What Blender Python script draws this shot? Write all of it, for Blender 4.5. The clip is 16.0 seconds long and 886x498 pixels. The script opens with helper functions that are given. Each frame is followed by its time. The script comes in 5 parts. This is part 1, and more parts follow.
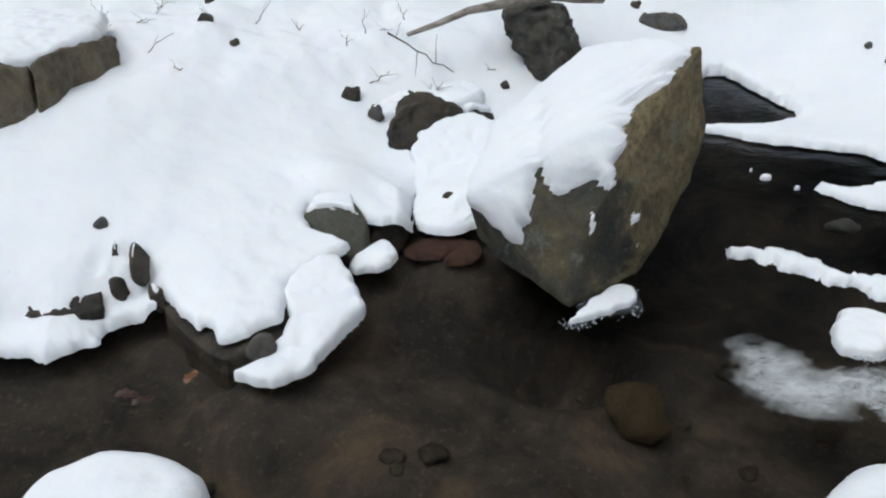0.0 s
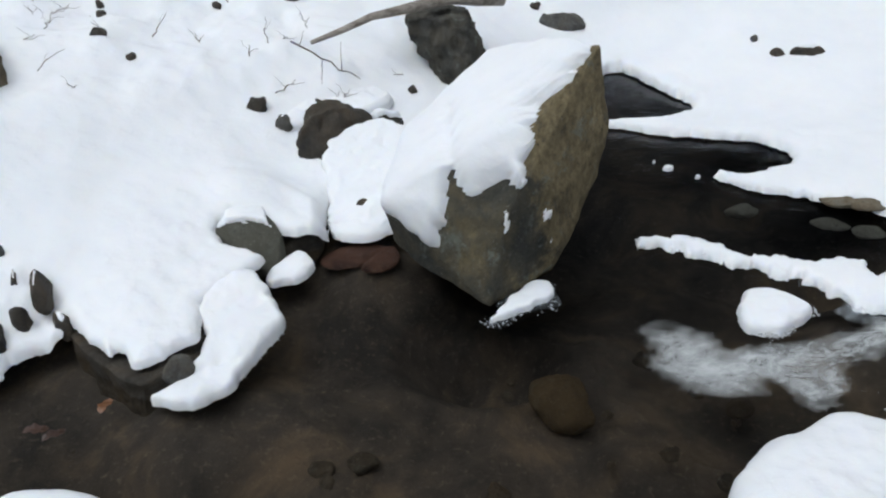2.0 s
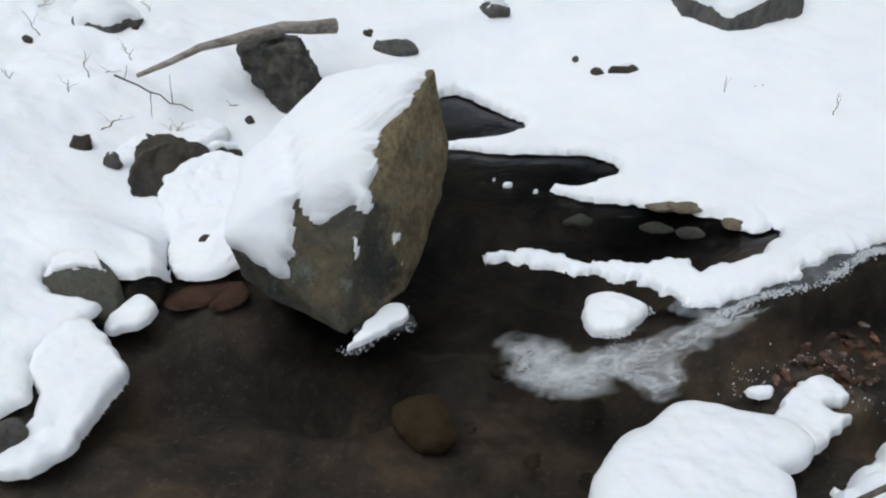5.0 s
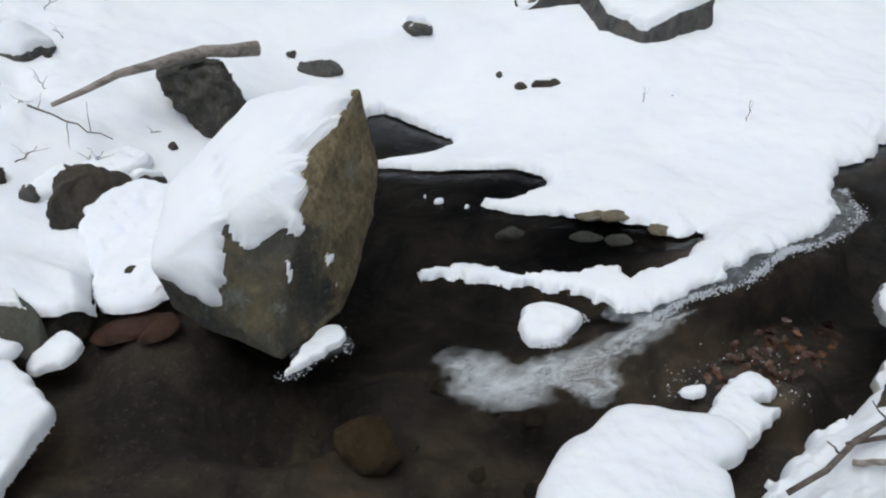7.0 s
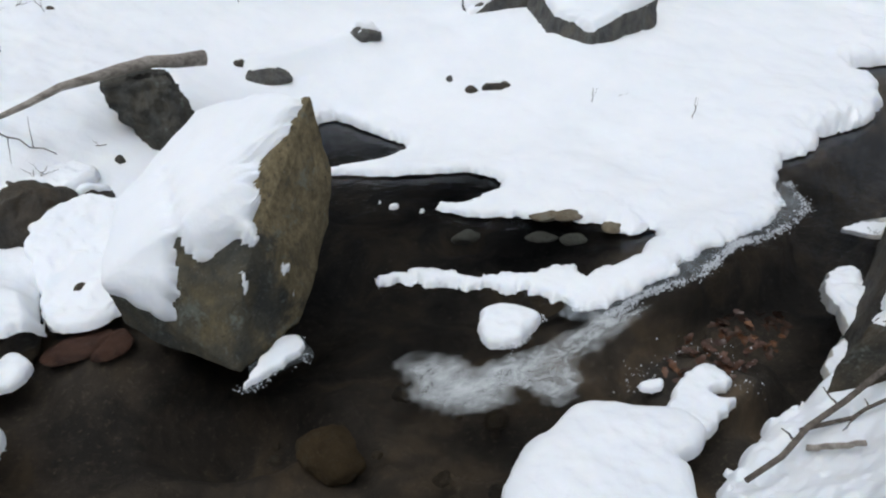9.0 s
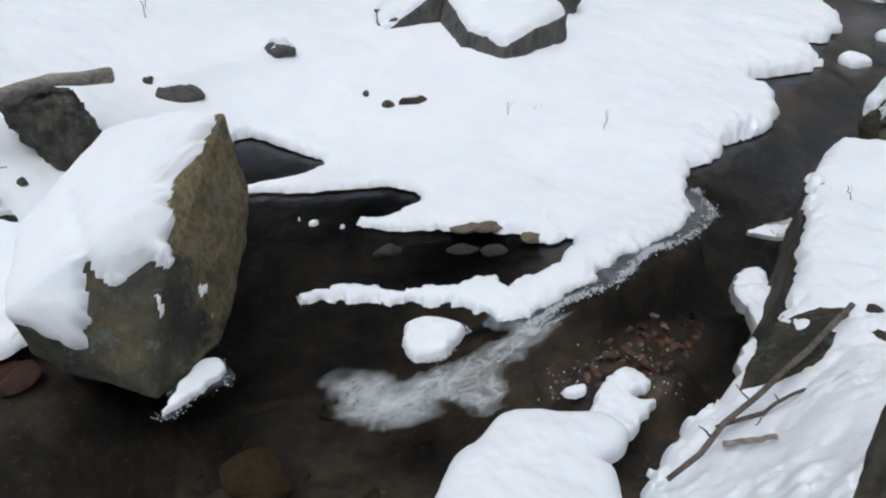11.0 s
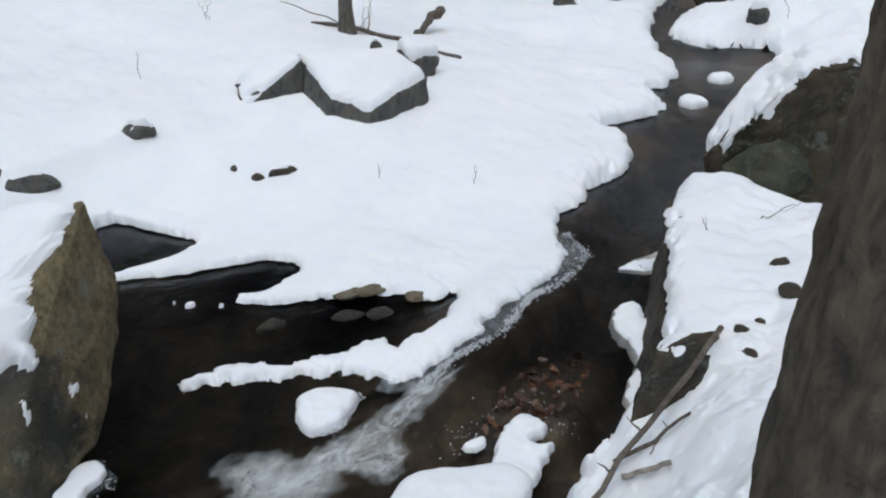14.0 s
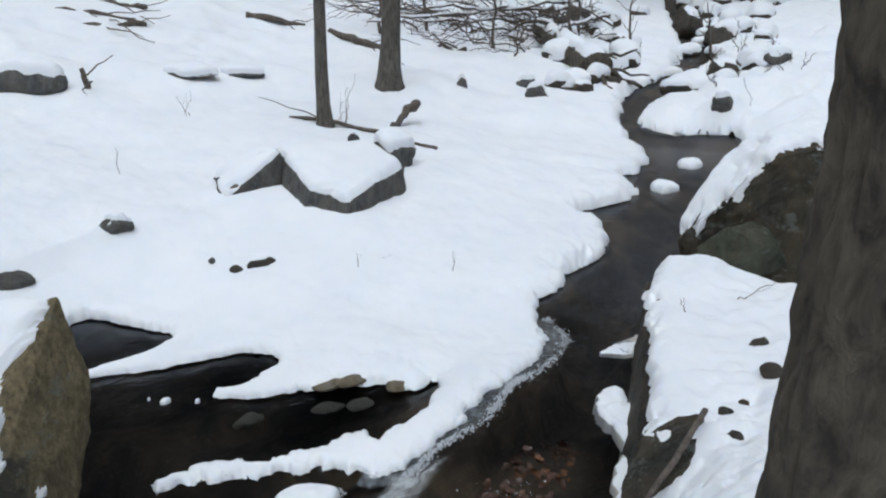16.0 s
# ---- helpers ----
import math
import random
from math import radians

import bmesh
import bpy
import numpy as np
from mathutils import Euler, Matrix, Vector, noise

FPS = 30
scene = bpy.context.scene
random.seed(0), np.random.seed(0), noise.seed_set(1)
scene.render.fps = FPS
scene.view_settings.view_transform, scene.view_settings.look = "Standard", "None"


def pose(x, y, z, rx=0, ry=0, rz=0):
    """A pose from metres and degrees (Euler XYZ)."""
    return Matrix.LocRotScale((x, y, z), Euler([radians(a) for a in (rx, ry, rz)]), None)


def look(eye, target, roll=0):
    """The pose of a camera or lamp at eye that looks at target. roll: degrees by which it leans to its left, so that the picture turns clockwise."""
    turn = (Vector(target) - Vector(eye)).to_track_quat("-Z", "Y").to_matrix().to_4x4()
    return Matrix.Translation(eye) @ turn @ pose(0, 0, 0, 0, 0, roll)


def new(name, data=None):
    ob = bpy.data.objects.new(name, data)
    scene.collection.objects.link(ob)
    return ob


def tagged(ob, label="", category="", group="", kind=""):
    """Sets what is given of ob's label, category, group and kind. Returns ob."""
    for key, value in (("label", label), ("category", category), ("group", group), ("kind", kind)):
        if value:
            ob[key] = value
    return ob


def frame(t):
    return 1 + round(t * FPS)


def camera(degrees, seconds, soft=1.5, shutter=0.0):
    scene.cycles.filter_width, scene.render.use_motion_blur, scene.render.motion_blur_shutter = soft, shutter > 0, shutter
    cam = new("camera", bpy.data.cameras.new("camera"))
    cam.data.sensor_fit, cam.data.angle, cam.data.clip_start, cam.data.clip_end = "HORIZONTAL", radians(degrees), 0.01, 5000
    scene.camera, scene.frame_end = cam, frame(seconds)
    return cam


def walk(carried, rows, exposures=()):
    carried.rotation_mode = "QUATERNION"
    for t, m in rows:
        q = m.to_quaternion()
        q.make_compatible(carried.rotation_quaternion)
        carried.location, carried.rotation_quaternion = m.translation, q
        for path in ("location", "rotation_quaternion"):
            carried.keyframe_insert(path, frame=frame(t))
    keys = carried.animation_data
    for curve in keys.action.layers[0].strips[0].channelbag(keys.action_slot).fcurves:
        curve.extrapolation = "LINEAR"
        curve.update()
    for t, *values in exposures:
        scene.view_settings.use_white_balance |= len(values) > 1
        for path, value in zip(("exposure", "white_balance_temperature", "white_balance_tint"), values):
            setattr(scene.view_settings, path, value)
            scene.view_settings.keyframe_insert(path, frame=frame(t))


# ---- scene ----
cam = camera(59.5, 16.0, soft=2.1)
PATH = [
    (0, (0, 0, 2.9), (-0.0, 1.643, 1.7595), -3.38),
    (0.5, (0, 0, 2.9), (0.0651, 1.6408, 1.7582), -3.28),
    (1, (0, 0, 2.9), (0.1061, 1.6426, 1.7639), -3.23),
    (1.5, (0, 0, 2.9), (0.1621, 1.6358, 1.7607), -2.73),
    (2, (0, 0, 2.9), (0.2125, 1.6299, 1.7606), -2.67),
    (2.5, (0, 0, 2.9), (0.2864, 1.6169, 1.7582), -1.69),
    (3, (0, 0, 2.9), (0.3769, 1.6012, 1.7624), -0.98),
    (3.5, (0, 0, 2.9), (0.4391, 1.594, 1.7746), -0.41),
    (4, (0, 0, 2.9), (0.4873, 1.5867, 1.7843), 0.06),
    (6.5, (0, 0, 2.9), (0.7281, 1.532, 1.8404), 0.37),
    (7, (0, 0, 2.9), (0.7581, 1.5219, 1.8468), 0.60),
    (7.5, (0, 0, 2.9), (0.798, 1.5082, 1.8566), 0.66),
    (8, (0, 0, 2.9), (0.8179, 1.5003, 1.8607), 0.72),
    (10.5, (0, 0, 2.9), (0.9809, 1.4062, 1.8702), 1.41),
    (11, (0, 0, 2.9), (1.0378, 1.3811, 1.8923), 2.05),
    (11.5, (0, 0, 2.9), (1.0873, 1.3511, 1.9038), 1.51),
    (12, (0, 0, 2.9), (1.14, 1.3172, 1.9175), 1.83),
    (12.5, (0, 0, 2.9), (1.1928, 1.2895, 1.9437), 1.73),
    (13, (0, 0, 2.9), (1.2369, 1.2648, 1.967), 1.83),
    (13.5, (0, 0, 2.9), (1.2752, 1.2488, 1.9975), 1.48),
    (14, (0, 0, 2.9), (1.3117, 1.2406, 2.0396), 0.65),
    (14.5, (0, 0, 2.9), (1.3385, 1.2637, 2.1182), -0.37),
    (15, (0, 0, 2.9), (1.3615, 1.2684, 2.1668), -0.51),
    (15.5, (0, 0, 2.9), (1.3867, 1.2642, 2.208), -0.29),
    (16, (0, 0, 2.9), (1.4097, 1.2604, 2.2489), 0.00),
]
walk(cam, [(t, look(eye, target, roll)) for t, eye, target, roll in PATH], [(0.0, -0.22, 5950, 7), (8.0, -0.22, 5950, 8), (12.0, -0.28, 5900, 8), (14.5, -0.33, 5850, 8), (16.0, -0.34, 5750, 7)])

# ---- sky and light: an even overcast winter day ----
world = bpy.data.worlds.new("overcast_sky")
scene.world = world
world.use_nodes = True
wn, wl = world.node_tree.nodes, world.node_tree.links
sky = wn.new("ShaderNodeTexSky")
sky.sky_type = "NISHITA"
sky.sun_disc = False
sky.sun_elevation, sky.sun_rotation = radians(70), radians(250)
sky.air_density, sky.dust_density, sky.ozone_density = 1.0, 6.0, 1.0
wn["Background"].inputs["Strength"].default_value = 0.12
veil = wn.new("ShaderNodeHueSaturation")
veil.inputs["Saturation"].default_value = 0.22
wl.new(sky.outputs[0], veil.inputs["Color"])
wl.new(veil.outputs[0], wn["Background"].inputs["Color"])
sun_data = bpy.data.lights.new("sun", "SUN")
sun_data.energy, sun_data.angle, sun_data.color = 0.95, radians(70), (1.0, 0.98, 0.96)
sun = new("sun", sun_data)
sun.matrix_world = look((-0.4, 3.0, 20), (2, 4, 0))


# ---- materials ----
def material(name):
    m = bpy.data.materials.new(name)
    m.use_nodes = True
    n, l = m.node_tree.nodes, m.node_tree.links
    return m, n, l, n["Principled BSDF"]


def noise_node(n, l, coord, scale, detail=5.0, rough=0.55, warp=0.0):
    t = n.new("ShaderNodeTexNoise")
    t.inputs["Scale"].default_value, t.inputs["Detail"].default_value = scale, detail
    t.inputs["Roughness"].default_value, t.inputs["Distortion"].default_value = rough, warp
    l.new(coord, t.inputs["Vector"])
    return t.outputs["Fac"]


def ramp(n, l, fac, stops):
    r = n.new("ShaderNodeValToRGB")
    while len(r.color_ramp.elements) < len(stops):
        r.color_ramp.elements.new(0.5)
    for e, (at, c) in zip(r.color_ramp.elements, stops):
        e.position, e.color = at, (*(c if isinstance(c, tuple) else (c, c, c)), 1)
    l.new(fac, r.inputs["Fac"])
    return r.outputs["Color"]


def mix(n, l, fac, a, b, blend="MIX"):
    m = n.new("ShaderNodeMix")
    m.data_type, m.blend_type = "RGBA", blend
    for value, i in ((fac, 0), (a, 6), (b, 7)):
        if hasattr(value, "node"):
            l.new(value, m.inputs[i])
        elif i:
            m.inputs[i].default_value = (*value, 1)
        else:
            m.inputs[i].default_value = value
    return m.outputs[2]


def bump(n, l, p, height, strength, distance, base=None):
    b = n.new("ShaderNodeBump")
    b.inputs["Strength"].default_value, b.inputs["Distance"].default_value = strength, distance
    l.new(height, b.inputs["Height"])
    if base is not None:
        l.new(base, b.inputs["Normal"])
    if p is not None:
        l.new(b.outputs[0], p.inputs["Normal"])
    return b.outputs[0]


def place_of(n, l, stretch=(1, 1, 1)):
    c = n.new("ShaderNodeNewGeometry").outputs["Position"]
    if stretch != (1, 1, 1):
        m = n.new("ShaderNodeMapping")
        m.inputs["Scale"].default_value = stretch
        l.new(c, m.inputs["Vector"])
        c = m.outputs[0]
    return c


def snow_material():
    m, n, l, p = material("settled_snow")
    c = place_of(n, l)
    big, fine = noise_node(n, l, c, 1.7, 4), noise_node(n, l, c, 160, 3, 0.7)
    l.new(ramp(n, l, big, [(0.3, (0.80, 0.82, 0.84)), (0.7, (0.86, 0.87, 0.88))]), p.inputs["Base Color"])
    p.inputs["Roughness"].default_value = 0.75
    p.inputs["Specular IOR Level"].default_value = 0.25
    p.inputs["Subsurface Weight"].default_value = 0.35
    p.inputs["Subsurface Radius"].default_value = (0.03, 0.035, 0.045)
    p.inputs["Subsurface Scale"].default_value = 0.6
    soft = bump(n, l, None, noise_node(n, l, c, 9, 5, 0.6), 0.3, 0.035)
    bump(n, l, p, fine, 0.25, 0.004, soft)
    return m


def rock_material(name, dark, mid, ochre, lichen=0.35, scale=1.0, wet=0.0, veined=0.0):
    m, n, l, p = material(name)
    c = place_of(n, l)
    long = place_of(n, l, (1.0, 1.0, 0.45))
    a = noise_node(n, l, c, 2.4 * scale, 8, 0.62, 0.4)
    b = noise_node(n, l, long, 9 * scale, 8, 0.7, 0.6)
    col = mix(n, l, ramp(n, l, a, [(0.38, 0.0), (0.62, 1.0)]), dark, ochre)
    col = mix(n, l, ramp(n, l, b, [(0.42, 0.0), (0.66, 0.85)]), col, mid)
    if veined:
        # weathering runs across this one stone: grey crusts to one side, ochre iron stain to the other
        sep = n.new("ShaderNodeSeparateXYZ")
        l.new(c, sep.inputs[0])
        side = n.new("ShaderNodeMath")
        side.operation = "MULTIPLY_ADD"
        side.inputs[1].default_value = 0.45
        l.new(sep.outputs["X"], side.inputs[0])
        l.new(a, side.inputs[2])
        col = mix(n, l, ramp(n, l, side.outputs[0], [(0.92, 0.0), (1.22, 0.8)]), col, mix(n, l, ramp(n, l, noise_node(n, l, long, 34, 6, 0.75), [(0.38, 0.0), (0.62, 1.0)]), (0.140, 0.110, 0.056), (0.29, 0.232, 0.128)))
        crust = noise_node(n, l, long, 4.5, 9, 0.72, 1.0)
        col = mix(n, l, ramp(n, l, crust, [(0.55, 0.0), (0.66, 0.7)]), col, (0.034, 0.036, 0.035))
    blot = ramp(n, l, noise_node(n, l, c, 5 * scale, 9, 0.75, 0.3), [(0.56, 0.0), (0.62, lichen)])
    col = mix(n, l, blot, col, (0.20, 0.23, 0.205))
    speck = ramp(n, l, noise_node(n, l, c, 60 * scale, 4, 0.8), [(0.6, 0.0), (0.72, 0.7)])
    col = mix(n, l, speck, col, (0.30, 0.29, 0.25))
    pits = ramp(n, l, noise_node(n, l, c, 38 * scale, 5, 0.8), [(0.3, 0.75), (0.45, 0.0)])
    col = mix(n, l, pits, col, (0.022, 0.02, 0.017))
    l.new(col, p.inputs["Base Color"])
    p.inputs["Roughness"].default_value = 0.85 - 0.5 * wet
    p.inputs["Specular IOR Level"].default_value = 0.35
    first = bump(n, l, None, b, 0.9, 0.05)
    bump(n, l, p, noise_node(n, l, c, 55 * scale, 6, 0.75), 0.7, 0.012, first)
    return m


def wood_material(name, light, dark, along=(1, 1, 0.12), scale=14, deep=0.02):
    m, n, l, p = material(name)
    c = place_of(n, l, along)
    f = noise_node(n, l, c, scale, 7, 0.65, 0.5)
    g = noise_node(n, l, place_of(n, l), 3, 4)
    col = mix(n, l, ramp(n, l, f, [(0.36, 0.0), (0.62, 1.0)]), dark, light)
    col = mix(n, l, ramp(n, l, g, [(0.45, 0.0), (0.75, 0.5)]), col, tuple(v * 0.55 for v in dark))
    blot = ramp(n, l, noise_node(n, l, place_of(n, l, (1, 1, 0.6)), 8, 5, 0.65), [(0.5, 0.0), (0.7, 0.55)])
    col = mix(n, l, blot, col, tuple(v * 1.25 for v in light))
    l.new(col, p.inputs["Base Color"])
    p.inputs["Roughness"].default_value = 0.9
    bump(n, l, p, f, 1.0, deep)
    return m


def water_material():
    m, n, l, p = material("clear_stream_water")
    n.remove(p)
    c = place_of(n, l, (1.0, 1.6, 1.0))
    ripple = mix(n, l, 0.35, noise_node(n, l, c, 5, 3, 0.5, 0.8), noise_node(n, l, c, 19, 3, 0.5, 0.6))
    b = bump(n, l, None, ripple, 0.28, 0.03)
    clear, gloss, fres, mx = (n.new("ShaderNode" + k) for k in ("BsdfTransparent", "BsdfGlossy", "Fresnel", "MixShader"))
    # the deeper the water, the less light comes through it
    depth = n.new("ShaderNodeAttribute")
    depth.attribute_name = "depth"
    l.new(ramp(n, l, depth.outputs["Fac"], [(0.0, (0.86, 0.84, 0.80)), (0.3, (0.72, 0.68, 0.62)), (0.6, (0.34, 0.345, 0.345)), (1.0, (0.16, 0.164, 0.17))]), clear.inputs["Color"])
    gloss.inputs["Roughness"].default_value = 0.2
    gloss.inputs["Color"].default_value = (0.80, 0.82, 0.86, 1)
    fres.inputs["IOR"].default_value = 1.1
    l.new(b, gloss.inputs["Normal"])
    l.new(b, fres.inputs["Normal"])
    part_back = n.new("ShaderNodeMath")
    part_back.operation = "MULTIPLY"
    part_back.inputs[1].default_value = 0.18
    l.new(fres.outputs[0], part_back.inputs[0])
    l.new(part_back.outputs[0], mx.inputs[0])
    l.new(clear.outputs[0], mx.inputs[1])
    l.new(gloss.outputs[0], mx.inputs[2])
    l.new(mx.outputs[0], n["Material Output"].inputs["Surface"])
    return m


def bed_material():
    m, n, l, p = material("silty_stream_bed")
    c = place_of(n, l)
    a, b = noise_node(n, l, c, 1.5, 8, 0.66, 0.5), noise_node(n, l, c, 26, 6, 0.7)
    col = ramp(n, l, a, [(0.36, (0.020, 0.019, 0.019)), (0.5, (0.052, 0.045, 0.038)), (0.66, (0.120, 0.092, 0.062))])
    col = mix(n, l, ramp(n, l, b, [(0.56, 0.0), (0.72, 0.5)]), col, (0.19, 0.16, 0.12))
    l.new(col, p.inputs["Base Color"])
    p.inputs["Roughness"].default_value = 0.9
    bump(n, l, p, b, 0.8, 0.02)
    return m


def ice_material():
    m, n, l, p = material("clear_rim_ice")
    c = place_of(n, l)
    f = noise_node(n, l, c, 26, 6, 0.7, 0.3)
    p.inputs["Base Color"].default_value = (0.70, 0.76, 0.80, 1)
    p.inputs["Roughness"].default_value = 0.22
    p.inputs["IOR"].default_value = 1.31
    l.new(ramp(n, l, f, [(0.42, 0.02), (0.58, 0.10), (0.74, 0.45)]), p.inputs["Alpha"])
    bump(n, l, p, f, 0.8, 0.01)
    return m


def frost_material():
    m, n, l, p = material("beaded_clear_ice")
    p.inputs["Base Color"].default_value = (0.86, 0.88, 0.90, 1)
    p.inputs["Roughness"].default_value = 0.12
    p.inputs["IOR"].default_value = 1.31
    p.inputs["Alpha"].default_value = 0.5
    return m


def foam_material(name, low, high, scale, stretch, turn, most, warp):
    m, n, l, p = material(name)
    g = n.new("ShaderNodeNewGeometry").outputs["Position"]
    mp = n.new("ShaderNodeMapping")
    mp.inputs["Rotation"].default_value[2] = radians(turn)
    mp.inputs["Scale"].default_value = stretch
    l.new(g, mp.inputs["Vector"])
    f = mix(n, l, 0.28, noise_node(n, l, mp.outputs[0], scale, 9, 0.66, warp), noise_node(n, l, mp.outputs[0], scale * 3.7, 6, 0.7, warp))
    fade = n.new("ShaderNodeAttribute")
    fade.attribute_name = "fade"
    mul = n.new("ShaderNodeMath")
    mul.operation = "MULTIPLY_ADD"
    mul.inputs[1].default_value = 0.75
    l.new(fade.outputs["Fac"], mul.inputs[0])
    l.new(f, mul.inputs[2])
    cover = ramp(n, l, mul.outputs[0], [(low, 0.0), (high, most)])
    p.inputs["Base Color"].default_value = (0.80, 0.83, 0.83, 1)
    p.inputs["Roughness"].default_value = 0.6
    l.new(cover, p.inputs["Alpha"])
    bump(n, l, p, f, 0.4, 0.02)
    return m


SNOW = snow_material()
ROCK = rock_material("lichened_boulder_stone", (0.034, 0.036, 0.032), (0.080, 0.077, 0.060), (0.145, 0.118, 0.064), 0.45, 1.0, 0.0, 1.0)
GREY = rock_material("grey_bank_stone", (0.058, 0.059, 0.061), (0.15, 0.15, 0.143), (0.125, 0.112, 0.09), 0.25, 1.6)
WET = rock_material("wet_brown_stone", (0.022, 0.021, 0.019), (0.060, 0.053, 0.042), (0.085, 0.064, 0.040), 0.1, 1.5, 0.5)
MOSSY = rock_material("mossy_dark_stone", (0.024, 0.023, 0.018), (0.066, 0.060, 0.043), (0.088, 0.066, 0.038), 0.45, 1.3)
RED = rock_material("wet_red_stone", (0.04, 0.020, 0.017), (0.11, 0.055, 0.042), (0.13, 0.065, 0.045), 0.05, 2, 0.5)
BARK = wood_material("furrowed_tree_bark", (0.105, 0.088, 0.062), (0.030, 0.025, 0.019), (1, 1, 0.55), 17, 0.025)
SMOOTH_BARK = wood_material("smooth_grey_bark", (0.125, 0.112, 0.092), (0.055, 0.048, 0.040), (1, 1, 0.3), 22, 0.012)
DRIFTWOOD = wood_material("bleached_dead_wood", (0.40, 0.36, 0.31), (0.17, 0.145, 0.12), (0.25, 1, 1), 24, 0.015)
TWIG = wood_material("dark_twig_wood", (0.14, 0.115, 0.092), (0.055, 0.044, 0.036), (1, 1, 1), 30, 0.004)
TAN = rock_material("tan_ledge_stone", (0.10, 0.085, 0.062), (0.24, 0.21, 0.155), (0.20, 0.16, 0.10), 0.25, 1.2)
GREEN = rock_material("green_stained_stone", (0.040, 0.046, 0.030), (0.085, 0.095, 0.066), (0.082, 0.072, 0.046), 0.4, 1.1)
CLEFT = rock_material("cleft_grey_stone", (0.036, 0.036, 0.033), (0.105, 0.105, 0.094), (0.088, 0.078, 0.058), 0.5, 1.4)
OLIVE = rock_material("smooth_olive_stone", (0.075, 0.074, 0.058), (0.10, 0.098, 0.076), (0.088, 0.083, 0.060), 0.1, 0.8, 0.25)
WATER, BED, ICE, FROST = water_material(), bed_material(), ice_material(), frost_material()


# ---- small tools ----
def fade01(a, b, v):
    t = np.clip((v - a) / (b - a), 0, 1)
    return t * t * (3 - 2 * t)


def grain(x, y, seed=0):
    """Smooth value noise in -1..1 on arrays."""
    xi, yi = np.floor(x), np.floor(y)
    fx, fy = x - xi, y - yi
    fx, fy = fx * fx * (3 - 2 * fx), fy * fy * (3 - 2 * fy)

    def h(i, j):
        v = np.sin(i * 127.1 + j * 311.7 + seed * 74.7) * 43758.5453
        return v - np.floor(v)

    a, b, c, d = h(xi, yi), h(xi + 1, yi), h(xi, yi + 1), h(xi + 1, yi + 1)
    return 2 * ((a + (b - a) * fx) * (1 - fy) + (c + (d - c) * fx) * fy) - 1


def fbm(x, y, size, octaves=3, seed=0):
    return sum(grain(x / size * 2 ** k, y / size * 2 ** k, seed + k) / 2 ** k for k in range(octaves))


def rounded(points, rounds=2):
    """A closed outline with its corners cut, so that it runs smoothly."""
    p = np.array(points, float)
    for _ in range(rounds):
        q = np.roll(p, -1, axis=0)
        p = np.stack([0.78 * p + 0.22 * q, 0.22 * p + 0.78 * q], 1).reshape(-1, 2)
    return p


def edge_walk(x, y, segs, crossing):
    """Distance to the nearest of some edges, with the side told by counting the edges crossed."""
    out = np.empty(len(x), np.float32)
    block = max(1, 400000 // max(1, max(len(segs), len(crossing))))
    for k in range(0, len(x), block):
        px, py = x[k:k + block, None], y[k:k + block, None]
        ax, ay, bx, by = (segs[:, q].astype(np.float32) for q in range(4))
        ex, ey = bx - ax, by - ay
        t = np.clip(((px - ax) * ex + (py - ay) * ey) / (ex * ex + ey * ey + 1e-12), 0, 1)
        best = ((px - ax - t * ex) ** 2 + (py - ay - t * ey) ** 2).min(1)
        ax, ay, bx, by = (crossing[:, q] for q in range(4))
        over = ((ay > py) != (by > py)) & (px < (bx - ax) * (py - ay) / np.where(by == ay, 1e-9, by - ay) + ax)
        out[k:k + block] = np.where(over.sum(1) % 2, 1, -1) * np.sqrt(best)
    return out


def inside_by(x, y, outline):
    """How far the points lie inside the outline (outside: minus); works tile by tile, on the edges that matter there."""
    shape, x, y = x.shape, x.ravel().astype(np.float32), y.ravel().astype(np.float32)
    segs = np.hstack([outline, np.roll(outline, -1, axis=0)])
    if x.size < 400:
        return edge_walk(x, y, segs, segs).reshape(shape)
    lo, hi = np.minimum(segs[:, :2], segs[:, 2:]), np.maximum(segs[:, :2], segs[:, 2:])
    r = np.hypot(x, y)
    tile = np.floor(np.log(np.maximum(r, 0.3)) * 9).astype(np.int64) * 1000 + np.floor(np.arctan2(x, y) * 10).astype(np.int64)
    order = np.argsort(tile, kind="stable")
    cuts = np.nonzero(np.diff(tile[order]))[0] + 1
    out = np.empty(x.shape, np.float32)
    for idx in np.split(order, cuts):
        px, py = x[idx], y[idx]
        mid = np.array([(px.min() + px.max()) / 2, (py.min() + py.max()) / 2])
        reach = math.hypot(px.max() - px.min(), py.max() - py.min()) / 2
        e = segs[:, 2:] - segs[:, :2]
        t = np.clip(((mid - segs[:, :2]) * e).sum(1) / ((e * e).sum(1) + 1e-12), 0, 1)
        d = np.hypot(*(segs[:, :2] + t[:, None] * e - mid).T)
        near = segs[d <= d.min() + 2 * reach + 1e-4]
        if d.min() > reach:
            side = edge_walk(mid[:1], mid[1:], segs[:1], segs)
            out[idx] = np.sign(side) * np.abs(edge_walk(px, py, near, segs[:0]))
        else:
            cross = segs[(lo[:, 1] <= py.max()) & (hi[:, 1] >= py.min()) & (hi[:, 0] >= px.min())]
            out[idx] = edge_walk(px, py, near, cross)
    return out.reshape(shape)


